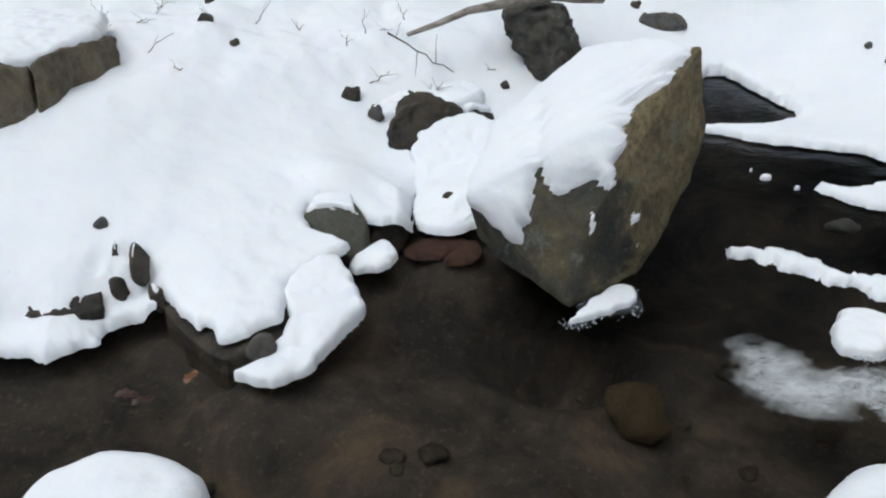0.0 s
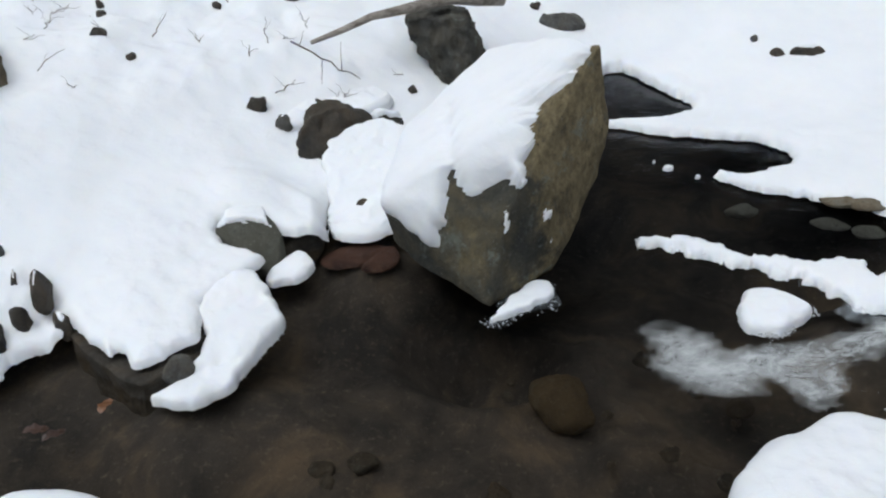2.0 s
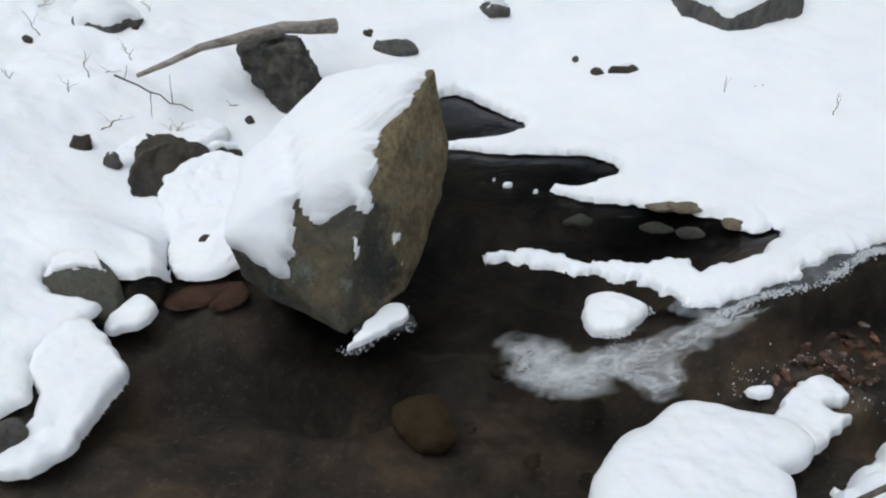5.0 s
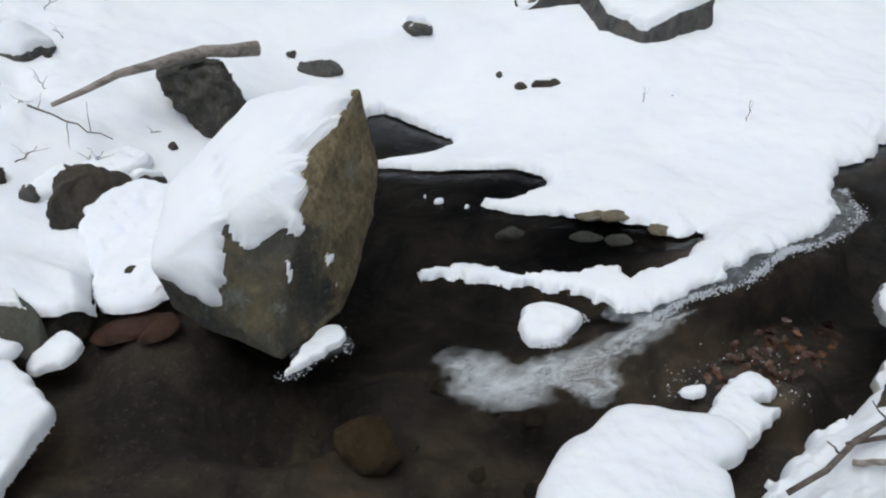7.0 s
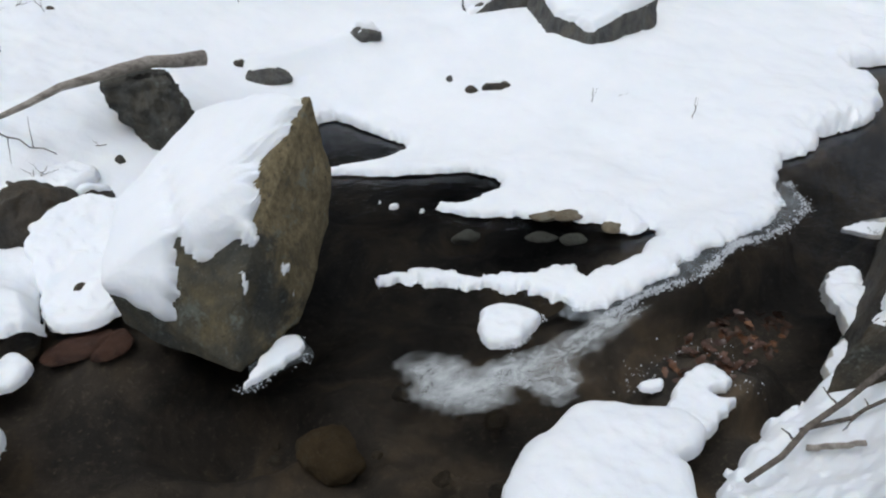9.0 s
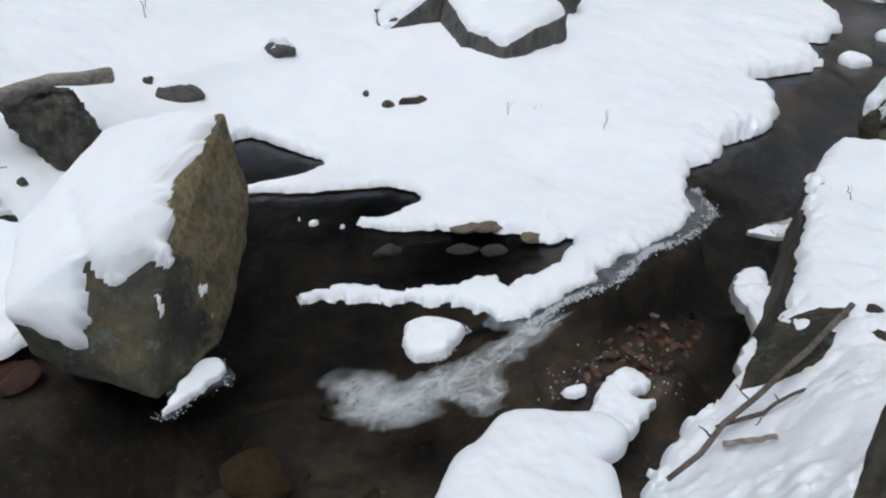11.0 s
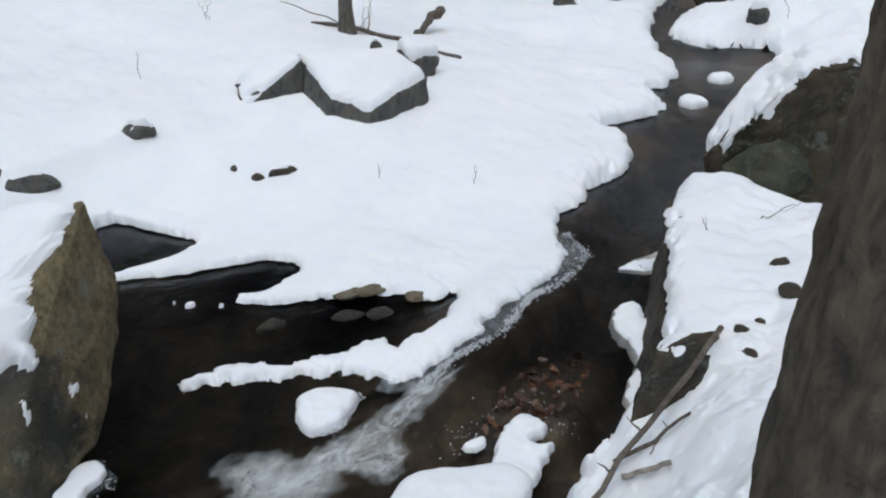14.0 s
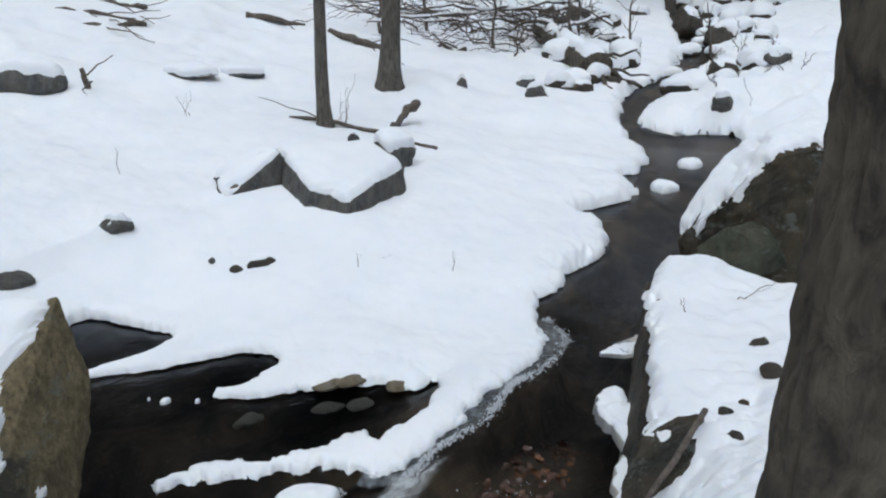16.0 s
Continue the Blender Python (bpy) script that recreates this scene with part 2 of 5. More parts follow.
def mesh_of(name, verts, faces, mat, more=()):
    me = bpy.data.meshes.new(name)
    verts, faces, more = np.asarray(verts, np.float32), np.asarray(faces, np.int32), np.asarray(more, np.int32).reshape(-1, 3)
    corners = np.concatenate([faces.ravel(), more.ravel()])
    starts = np.concatenate([np.arange(len(faces)) * 4, len(faces) * 4 + np.arange(len(more)) * 3]).astype(np.int32)
    me.vertices.add(len(verts))
    me.vertices.foreach_set("co", verts.ravel())
    me.loops.add(len(corners))
    me.loops.foreach_set("vertex_index", corners)
    me.polygons.add(len(starts))
    me.polygons.foreach_set("loop_start", starts)
    me.polygons.foreach_set("use_smooth", np.full(len(starts), True))
    me.update(calc_edges=True)
    me.materials.append(mat)
    return me


def quads(rows, cols, keep=None):
    i = np.arange(rows * cols).reshape(rows, cols)
    f = np.stack([i[:-1, :-1], i[:-1, 1:], i[1:, 1:], i[1:, :-1]], -1).reshape(-1, 4)
    if keep is None:
        return f
    return f[keep.ravel()[f].any(1)]


def tidy(verts, faces):
    used = np.unique(faces)
    back = np.full(len(verts), -1)
    back[used] = np.arange(len(used))
    return verts[used], back[faces]


def part(name, bm, mat, parent=None, label="", smooth=True):
    me = bpy.data.meshes.new(name)
    bm.to_mesh(me)
    bm.free()
    me.materials.append(mat)
    me.polygons.foreach_set("use_smooth", np.full(len(me.polygons), smooth))
    ob = new(name, me)
    ob.parent = parent
    return tagged(ob, label)


def at_place(ob, p):
    """Moves the object's own origin to p, leaving its shape where it is."""
    ob.data.transform(Matrix.Translation(-Vector(p)))
    ob.location = p
    return ob


# ---- the lie of the land: water levels, banks, snow ----
LEFT_BANK = [(-8, 3.2), (-3.4, 3.3), (-2.9, 3.26), (-2.53, 3.31), (-2.44, 3.37), (-2.26, 3.23), (-2.17, 3.32), (-2.03, 3.38), (-2.0, 3.5), (-1.87, 3.56), (-1.76, 3.58), (-1.66, 3.56),
             (-1.70, 3.68), (-1.58, 3.54), (-1.52, 3.44), (-1.43, 3.37), (-1.36, 3.28), (-1.36, 3.36), (-1.27, 3.28), (-1.23, 3.18), (-1.15, 3.2), (-1.08, 3.23), (-1.06, 3.28),
             (-1.02, 3.31), (-0.93, 3.33), (-0.92, 3.4), (-0.89, 3.49), (-0.94, 3.67), (-0.89, 3.71), (-0.82, 3.8), (-0.72, 3.89), (-0.59, 3.97), (-0.58, 4.04), (-0.68, 4.13), (-0.82, 4.21)]
COVE = [(-0.89, 4.3), (-0.9, 4.46), (-0.85, 4.48), (-0.73, 4.5), (-0.58, 4.44), (-0.5, 4.32), (-0.46, 4.29), (-0.29, 4.27), (-0.19, 4.3), (-0.19, 4.41), (-0.2, 4.52), (-0.19, 4.68), (-0.14, 4.85),
        (-0.12, 4.66), (-0.17, 4.52), (-0.22, 4.42), (-0.08, 4.34), (0.07, 4.31), (0.19, 4.34), (0.5, 4.6), (1.3, 5.3), (1.9, 6.2)]
BAYS = [(2.60, 6.75), (2.74, 6.48), (2.86, 6.24), (2.92, 6.0), (2.99, 5.86), (2.93, 5.68), (2.79, 5.64), (2.63, 5.61), (2.49, 5.65), (2.32, 5.66), (2.05, 5.67),
        (2.14, 5.61), (2.39, 5.45), (2.57, 5.37), (2.75, 5.31), (2.91, 5.19), (3.07, 5.13), (3.21, 5.02), (3.32, 4.87), (3.30, 4.74), (3.25, 4.66), (3.14, 4.62), (3.05, 4.62), (2.93, 4.59),
        (2.83, 4.59), (2.74, 4.61), (2.70, 4.68), (2.69, 4.64), (2.62, 4.61), (2.71, 4.51), (2.79, 4.39), (2.87, 4.32), (3.04, 4.26), (3.18, 4.16), (3.28, 4.10), (3.36, 4.12), (3.5, 4.06),
        (3.44, 3.92), (3.60, 3.82), (3.61, 3.66), (3.67, 3.57), (3.81, 3.54), (3.95, 3.57)]
SPIT = [(3.77, 3.41), (3.53, 3.3), (3.3, 3.27), (3.09, 3.26), (3.02, 3.25), (3.01, 3.32), (3.06, 3.35), (3.05, 3.41), (2.96, 3.46), (2.86, 3.51), (2.77, 3.48), (2.66, 3.48), (2.57, 3.55), (2.47, 3.61),
        (2.35, 3.63), (2.32, 3.73), (2.24, 3.81), (2.1, 3.89), (1.97, 3.93), (1.85, 3.95), (1.78, 3.93), (1.79, 3.85), (1.89, 3.83), (1.99, 3.79), (2.05, 3.71), (2.13, 3.66), (2.23, 3.57),
        (2.31, 3.49), (2.43, 3.51), (2.51, 3.39), (2.59, 3.31), (2.63, 3.19), (2.70, 3.08), (2.77, 2.99), (2.87, 2.93), (3.0, 2.93), (3.13, 2.94), (3.3, 2.95), (3.45, 2.93), (3.62, 2.97),
        (3.82, 3.05), (4.02, 3.07), (4.24, 3.06), (4.5, 3.07), (4.72, 3.12), (4.97, 3.23), (5.12, 3.47)]
UPPER_BANK = [(5.31, 3.68), (5.51, 3.8), (5.72, 3.79), (5.99, 3.79), (6.1, 3.95), (6.38, 3.97), (6.40, 3.89), (6.68, 3.89), (7.05, 3.95), (7.47, 4.18), (7.75, 4.46), (7.83, 4.75), (8.1, 4.92), (8.54, 4.94),
              (8.89, 4.77), (9.31, 4.81), (9.8, 5.2), (9.7, 5.7), (9.6, 6.0), (10.06, 5.45), (10.86, 5.46), (11.68, 5.96), (12.06, 6.43), (12.51, 6.91), (12.64, 6.99), (13.21, 7.29), (14.22, 7.82), (14.93, 8.15), (15.97, 8.32), (17.69, 8.63), (19.87, 9.25), (21.56, 10.16), (26, 12.6), (60, 32), (300, 300), (-300, 300), (-300, 3)]
NEAR_BANK = [(-300, 0.3), (-6, 0.9), (-1, 1.05), (1, 1.05), (1.9, 1.2), (2.23, 1.45), (2.43, 1.5), (2.64, 1.62), (2.86, 1.66), (3.28, 1.6), (3.46, 1.62),
             (4.0, 1.85), (4.81, 2.28), (5.87, 2.85), (6.3, 3.0), (7.05, 2.95), (7.59, 3.2), (9, 3.3), (11, 3.9), (12.5, 4.6), (13.49, 5.08), (12.86, 5.94), (12.75, 6.6),
             (13.45, 7.1), (14.53, 7.25), (15.45, 7.35), (15.7, 7.77), (17.12, 7.99), (18.85, 8.31), (20.39, 8.67), (22.18, 9.47), (26, 12), (60, 31), (300, 290), (300, -300), (-300, -300)]
FAR_OUT, NEAR_OUT = rounded(LEFT_BANK + COVE + BAYS + SPIT + UPPER_BANK), rounded(NEAR_BANK)


def box_blur(a, r):
    for axis in (0, 1):
        for _ in range(3):
            pad = [(0, 0), (0, 0)]
            pad[axis] = (r + 1, r)
            c = np.cumsum(np.pad(a, pad, mode="edge"), axis=axis)
            n = a.shape[axis]
            a = (np.take(c, np.arange(2 * r + 1, 2 * r + 1 + n), axis=axis) - np.take(c, np.arange(n), axis=axis)) / (2 * r + 1)
    return a


def soft_field(outline, x0, y0, nx, ny, step, r):
    gx, gy = np.meshgrid(x0 + step * np.arange(nx), y0 + step * np.arange(ny), indexing="ij")
    f = box_blur(inside_by(gx, gy, outline).astype(float), r)

    def sample(x, y):
        u, v = np.clip((x - x0) / step, 0, nx - 1.001), np.clip((y - y0) / step, 0, ny - 1.001)
        i, j = u.astype(int), v.astype(int)
        a, b = u - i, v - j
        return (f[i, j] * (1 - a) + f[i + 1, j] * a) * (1 - b) + (f[i, j + 1] * (1 - a) + f[i + 1, j + 1] * a) * b

    return sample


FAR_SOFT = soft_field(FAR_OUT, -9.0, 2.0, 420, 235, 0.06, 7)


def water_level(x, y):
    r = np.hypot(x, y)
    up = np.interp(r, [0, 5.5, 7, 13.6, 14.6, 17, 24, 36, 60, 400], [0.08, 0.09, 0.12, 0.2, 0.45, 0.6, 1.1, 2.0, 3.6, 20])
    return up * np.maximum(fade01(2.2, 4.0, x) * fade01(3.7, 3.0, y), fade01(4.3, 5.4, x))


def bank_height(x, y):
    """Height of the snow, and how far inside the snow's edge each point lies."""
    patchy = 0.35 + 0.65 * fade01(-0.25, 0.35, fbm(x, y, 0.55, 2, 91))
    r = np.hypot(x, y)
    spit = fade01(1.6, 1.8, x) * fade01(2.8, 2.5, x) * fade01(4.1, 3.95, y) * fade01(3.1, 3.3, y)
    wob = 0.008 * fbm(x, y, 0.26, 2, 3) + patchy * (0.016 + 0.014 * fade01(0.8, 1.6, x)) * fbm(x, y, 0.13, 2, 9) + (0.018 * patchy * fade01(0.6, 1.4, x) + 0.008) * fbm(x, y, 0.05, 2, 19)
    wob = wob + 0.034 * spit * fbm(x, y, 0.07, 3, 33) + 0.05 * fade01(4.5, 7, r) * fbm(x, y, 0.45, 3, 29) + 0.04 * fade01(4.5, 6, x) * fbm(x, y, 0.17, 3, 36) + 0.028 * fade01(-1.5, -1.8, x) * fbm(x, y, 0.11, 3, 35)
    far, near = inside_by(x, y, FAR_OUT) + wob, inside_by(x, y, NEAR_OUT) + wob
    level = water_level(x, y)

    def lip(s, thick, run=1.0):
        t = np.clip(s / (thick * run), 0, 1)
        return thick * np.sqrt(1 - (1 - t) ** 2)

    left = fade01(1.2, -0.4, x)
    h1 = level + lip(far, 0.075 - 0.005 * left + 0.13 * fade01(4.3, 7.5, x), 2.0 - 0.8 * left - 0.5 * fade01(4.3, 7.5, x))
    rise = 0.93 * y - 0.37 * x - 2.6
    rise = 0.5 * (rise + np.sqrt(rise * rise + 0.5))
    deep = FAR_SOFT(x, y)
    h1 += np.maximum(0.14 * rise + 0.06 * left, 0) * fade01(-0.1, 1.7, deep)
    h1 += 0.16 * fade01(0.0, 0.5, far) * fade01(-1.6, -1.85, x)
    h1 += (1.0 - 0.5 * left) * fade01(0.02, 0.35, far) * (0.05 * fbm(x, y, 1.3, 2, 21) + 0.03 * left * fbm(x, y, 0.5, 2, 23) + 0.005 * fbm(x, y, 0.28, 2, 5))
    h1 += fade01(0.0, 0.25, far) * (0.016 * fbm(x, y, 0.33, 3, 71) + 0.010 * fade01(0.6, 0.1, far) * fbm(x, y, 0.11, 2, 75) + 0.16 * fade01(12, 15, r) * fade01(60, 30, r) * fbm(x, y, 1.5, 3, 72))
    h1 += left * fade01(5.2, 6.0, y) * fade01(14, 9, y) * (0.05 * fbm(x, y, 0.42, 3, 93) + 0.05 * np.minimum(fbm(x, y, 0.7, 2, 94), 0))
    t = np.clip((3.4 - x) / 1.5, 0, 1)
    h1 += 0.07 * np.exp(-((y - 7.56 + 0.05 * t) / 0.13) ** 2) * fade01(3.55, 3.3, x) * fade01(1.7, 2.3, x)
    wide = fade01(2.6, 3.6, x)
    h2 = level + lip(near, 0.2 - 0.06 * wide)
    h2 += np.maximum(1.05 * fade01(0.0, 1.1, near) * (1 - fade01(1.6, 4.5, x)), 0) + 0.13 * np.minimum(np.maximum(near - 0.2, 0), 60)
    h2 += fade01(0.05, 0.5, near) * (0.12 + 0.88 * fade01(-0.8, 0.5, y)) * (0.06 * fbm(x, y, 0.9, 2, 31) + 0.045 * fbm(x, y, 0.33, 3, 15) + (0.016 * wide + 0.030 * np.exp(-((x - 4.05) ** 2 + (y - 1.38) ** 2) / 0.16)) * fbm(x, y, 0.13, 2, 16) - 0.07 * np.exp(-((x - 3.45) ** 2 + (y - 1.5) ** 2) / 0.06) + 0.2 * fade01(12, 15, r) * fade01(60, 30, r) * (fbm(x, y, 1.5, 3, 74) + 0.5 * fbm(x, y, 0.55, 2, 76)))
    h2 -= 0.15 * np.exp(-((x - 6.4) ** 2 / 0.6 + (y - 2.0) ** 2 / 0.3)) * fade01(0.2, 0.6, near)
    s = np.maximum(far, near)
    h = np.where(far > near, h1, h2)
    edge = np.where(far > near, 0.012 + left * (0.14 * fade01(-1.85, -1.6, x) * fade01(-0.12 + np.maximum(y - 4.6, 0), -0.3 - 1.5 * np.maximum(y - 4.6, 0), x) + 0.10 * np.exp(-((x + 0.72) ** 2 + (y - 4.7) ** 2) / 0.06)), 0.33 * wide * fade01(7.0, 6.2, x))
    h = np.where(s < 0, level + edge, h + edge)
    return h, s


def land_grid(fine, first, last, growth):
    """Rings and spokes about the standpoint: close spokes over the stream, wide ones elsewhere."""
    az = np.radians(np.concatenate([np.arange(-42, 92, fine), np.linspace(92, 318, 91)]))
    r = [first]
    while r[-1] < last:
        r.append(r[-1] * (1 + (0.06 if r[-1] < 1.3 else growth if r[-1] < 13 else growth * 1.6 if r[-1] < 32 else 0.05)))
    R2, A2 = np.meshgrid(np.array(r), az, indexing="ij")
    return R2 * np.sin(A2), R2 * np.cos(A2)


def snow_ground():
    x, y = land_grid(0.13, 0.2, 420, 0.0052)
    h, s = bank_height(x, y)
    verts = np.stack([x, y, h], -1).reshape(-1, 3)
    faces = quads(*x.shape, s > 0)[:, ::-1]
    used = np.unique(faces)
    depth = s.ravel()[used]
    verts, faces = tidy(verts, faces)
    out = np.nonzero((depth < 0) & (np.hypot(verts[:, 0], verts[:, 1]) < 60))[0]
    for _ in range(3):
        ex, ey, e = verts[out, 0], verts[out, 1], 0.004
        d = [bank_height(ex + a, ey + b)[1] for a, b in ((0, 0), (e, 0), (-e, 0), (0, e), (0, -e))]
        gx, gy = (d[1] - d[2]) / (2 * e), (d[3] - d[4]) / (2 * e)
        k = np.clip(-d[0], 0, 0.15 * np.hypot(ex, ey) * 0.1) / np.maximum(gx * gx + gy * gy, 0.5)
        verts[out, 0] += k * gx
        verts[out, 1] += k * gy
    run = 0.03 / np.maximum(np.hypot(gx, gy), 0.3)
    verts[out, 2] = bank_height(verts[out, 0] - run * gx, verts[out, 1] - run * gy)[0]
    n = x.shape[1]
    middle = np.array([[0.0, 0.0, h[0].mean()]])
    inner = np.array([[k, (k + 1) % n, len(verts), len(verts)] for k in range(n)])
    verts = np.concatenate([verts, middle])
    return tagged(new("ground", mesh_of("ground", verts, faces, SNOW, inner[:, :3])), "deep smooth white snow over both stream banks", "snow", kind="structure")


def stream():
    x, y = land_grid(0.4, 0.9, 80, 0.011)
    _, s = bank_height(x, y)
    z = water_level(x, y)
    rapid = fade01(0.9, 0.0, np.hypot((x - 2.6) / 1.2, (y - 2.75) / 0.6))
    pool = fade01(1.0, 0.3, np.hypot((x + 0.3) / 1.9, (y - 2.4) / 1.2))
    # hollow and chute: added depth, its darker tint standing in for dark reflections
    hollow = np.maximum(fade01(1.0, 0.55, np.hypot((x - 2.3) / 2.0, (y - 5.0) / 2.3)), 0.8 * fade01(1.0, 0.2, np.hypot((x - 0.75) / 0.7, (y - 3.5) / 0.5)))
    leaves = fade01(1.0, 0.5, np.hypot((x - 3.15) / 0.75, (y - 2.2) / 0.36))
    chute = fade01(2.8, 3.6, x) * fade01(9.5, 6.5, x)
    deep = 0.12 + 0.28 * fade01(0.0, 0.9, -s) - 0.10 * pool + 0.45 * hollow + 0.34 * chute * fade01(0.02, 0.25, -s) - 0.42 * leaves + 0.05 * fbm(x, y, 0.5, 3, 41) + 0.02 * fbm(x, y, 0.16, 2, 43)
    deep = np.maximum(deep, 0.03)
    zz = z + rapid * 0.02 * fbm(x, y, 0.12, 2, 77) + 0.004 * fbm(x * 0.7 + y * 0.7, y * 1.6 - x * 1.6, 0.35, 2, 78)
    faces = quads(*x.shape, s < 0.5)[:, ::-1]
    v, f = tidy(np.stack([x, y, zz - 0.004, deep], -1).reshape(-1, 4), faces)
    me = mesh_of("water", v[:, :3], f, WATER)
    me.attributes.new("depth", "FLOAT", "POINT").data.foreach_set("value", v[:, 3].astype(np.float32))
    w = tagged(new("water", me), "clear dark stream water running between snowy banks", "water", kind="structure")
    w.visible_shadow = False
    v, f = tidy(np.stack([x, y, z - deep], -1).reshape(-1, 3), quads(*x.shape, s < 0.7)[:, ::-1])
    tagged(new("stream_bed", mesh_of("stream_bed", v, f, BED)), "brown silt and gravel bed under the water", "stream bed", kind="structure")


snow_ground()
stream()


# ---- rocks, snow caps, wood ----
def ground_at(x, y):
    return float(bank_height(np.array([x]), np.array([y]))[0][0])


def roughen(bm, amount, size, seed, fine=0.25):
    """Pushes the surface in and out with broad and fine noise."""
    bm.normal_update()
    off = Vector((seed * 13.1, seed * 7.7, seed * 3.3))
    for v in bm.verts:
        p = v.co / size + off
        d = noise.noise(p) + 0.5 * noise.noise(p * 2.3) + fine * noise.noise(p * 6.1) + 0.5 * fine * noise.noise(p * 15)
        v.co += v.normal * d * amount
    bm.normal_update()


def hull(corners, cuts, amount, size, seed, ease=0.0):
    """A block of stone: the hull of its corners, divided finely and roughened."""
    bm = bmesh.new()
    for c in corners:
        bm.verts.new(c)
    made = bmesh.ops.convex_hull(bm, input=bm.verts)
    bmesh.ops.delete(bm, geom=[g for g in made["geom_interior"] if isinstance(g, bmesh.types.BMVert)], context="VERTS")
    for _ in range(cuts):
        bmesh.ops.subdivide_edges(bm, edges=bm.edges, cuts=1, use_grid_fill=True)
    if ease:
        for _ in range(4):
            bmesh.ops.smooth_vert(bm, verts=bm.verts, factor=ease, use_axis_x=True, use_axis_y=True, use_axis_z=True)
    roughen(bm, amount, size, seed)
    return bm


def lump(size, seed, level=4, flat=0.6, amount=0.12):
    """A loose stone: a ball cut by a few random planes and roughened, sitting on z = 0 by its lower third."""
    rng = random.Random(seed)
    bm = bmesh.new()
    bmesh.ops.create_icosphere(bm, subdivisions=level, radius=1.0)
    planes = [(Vector((rng.gauss(0, 1), rng.gauss(0, 1), rng.gauss(0.2, 0.7))).normalized(), rng.uniform(flat, 0.95)) for _ in range(9)]
    for v in bm.verts:
        for n, d in planes:
            over = v.co.dot(n) - d
            if over > 0:
                v.co -= n * over * 0.9
    for v in bm.verts:
        v.co = Vector((v.co.x * size[0] / 2, v.co.y * size[1] / 2, v.co.z * size[2] / 2))
    roughen(bm, amount * min(size), max(size) * 0.4, seed)
    return bm


def cap_on(bm, thick, steep=0.45, seed=1, edge=0.1, inside=None, ragged=0.25, size=0.12):
    """The snow lying on a stone: a rounded skin over its flatter faces, thin and ragged at the edge."""
    bm = bm.copy()
    bm.normal_update()
    off = Vector((seed * 5.3, seed * 2.9, seed))
    cover = {}
    for v in bm.verts:
        m = (v.normal.z - steep) / edge if inside is None else inside(v.co)
        m += ragged * (noise.noise(v.co / size + off) + 0.5 * noise.noise(v.co / size * 3 + off))
        cover[v] = m
    bmesh.ops.delete(bm, geom=[f for f in bm.faces if all(cover[v] <= 0 for v in f.verts)], context="FACES")
    seen, best = set(), []
    for v in bm.verts:
        if v in seen:
            continue
        piece, todo = [], [v]
        seen.add(v)
        while todo:
            u = todo.pop()
            piece.append(u)
            for e in u.link_edges:
                w = e.other_vert(u)
                if w not in seen:
                    seen.add(w)
                    todo.append(w)
        best = piece if len(piece) > len(best) else best
    keep = set(best)
    bmesh.ops.delete(bm, geom=[v for v in bm.verts if v not in keep], context="VERTS")
    for v in bm.verts:
        t = min(1.0, max(0.0, cover[v]))
        d = thick * math.sqrt(1 - (1 - t) ** 2)
        v.co += v.normal * (0.45 * d - 0.004) + Vector((0, 0, 0.75 * d))
        if cover[v] <= 0:
            v.co -= v.normal * 0.012
    for _ in range(2):
        bmesh.ops.smooth_vert(bm, verts=[v for v in bm.verts if not v.is_boundary], factor=0.5, use_axis_x=True, use_axis_y=True, use_axis_z=True)
    return bm


def under(ob, parent):
    """Makes a mesh that lies in world places a part of a thing."""
    ob.parent = parent
    ob.matrix_parent_inverse = Matrix.Translation(-parent.location)
    return ob


def stone(name, bm, p, turn, mat, label, category="rock", snow=0.0, steep=0.45, group="", seed=1, ragged=0.3, ragged_size=0.12, cap_label="rounded cap of fresh snow lying on a rock"):
    m = pose(*p, 0, 0, turn)
    bm.transform(m)
    cap = cap_on(bm, snow, steep, seed, 0.15, None, ragged, ragged_size) if snow else None
    ob = at_place(tagged(part(name, bm, mat), label, category, group), p)
    if cap:
        under(tagged(part("snow_cap", cap, SNOW), cap_label), ob)
    return ob


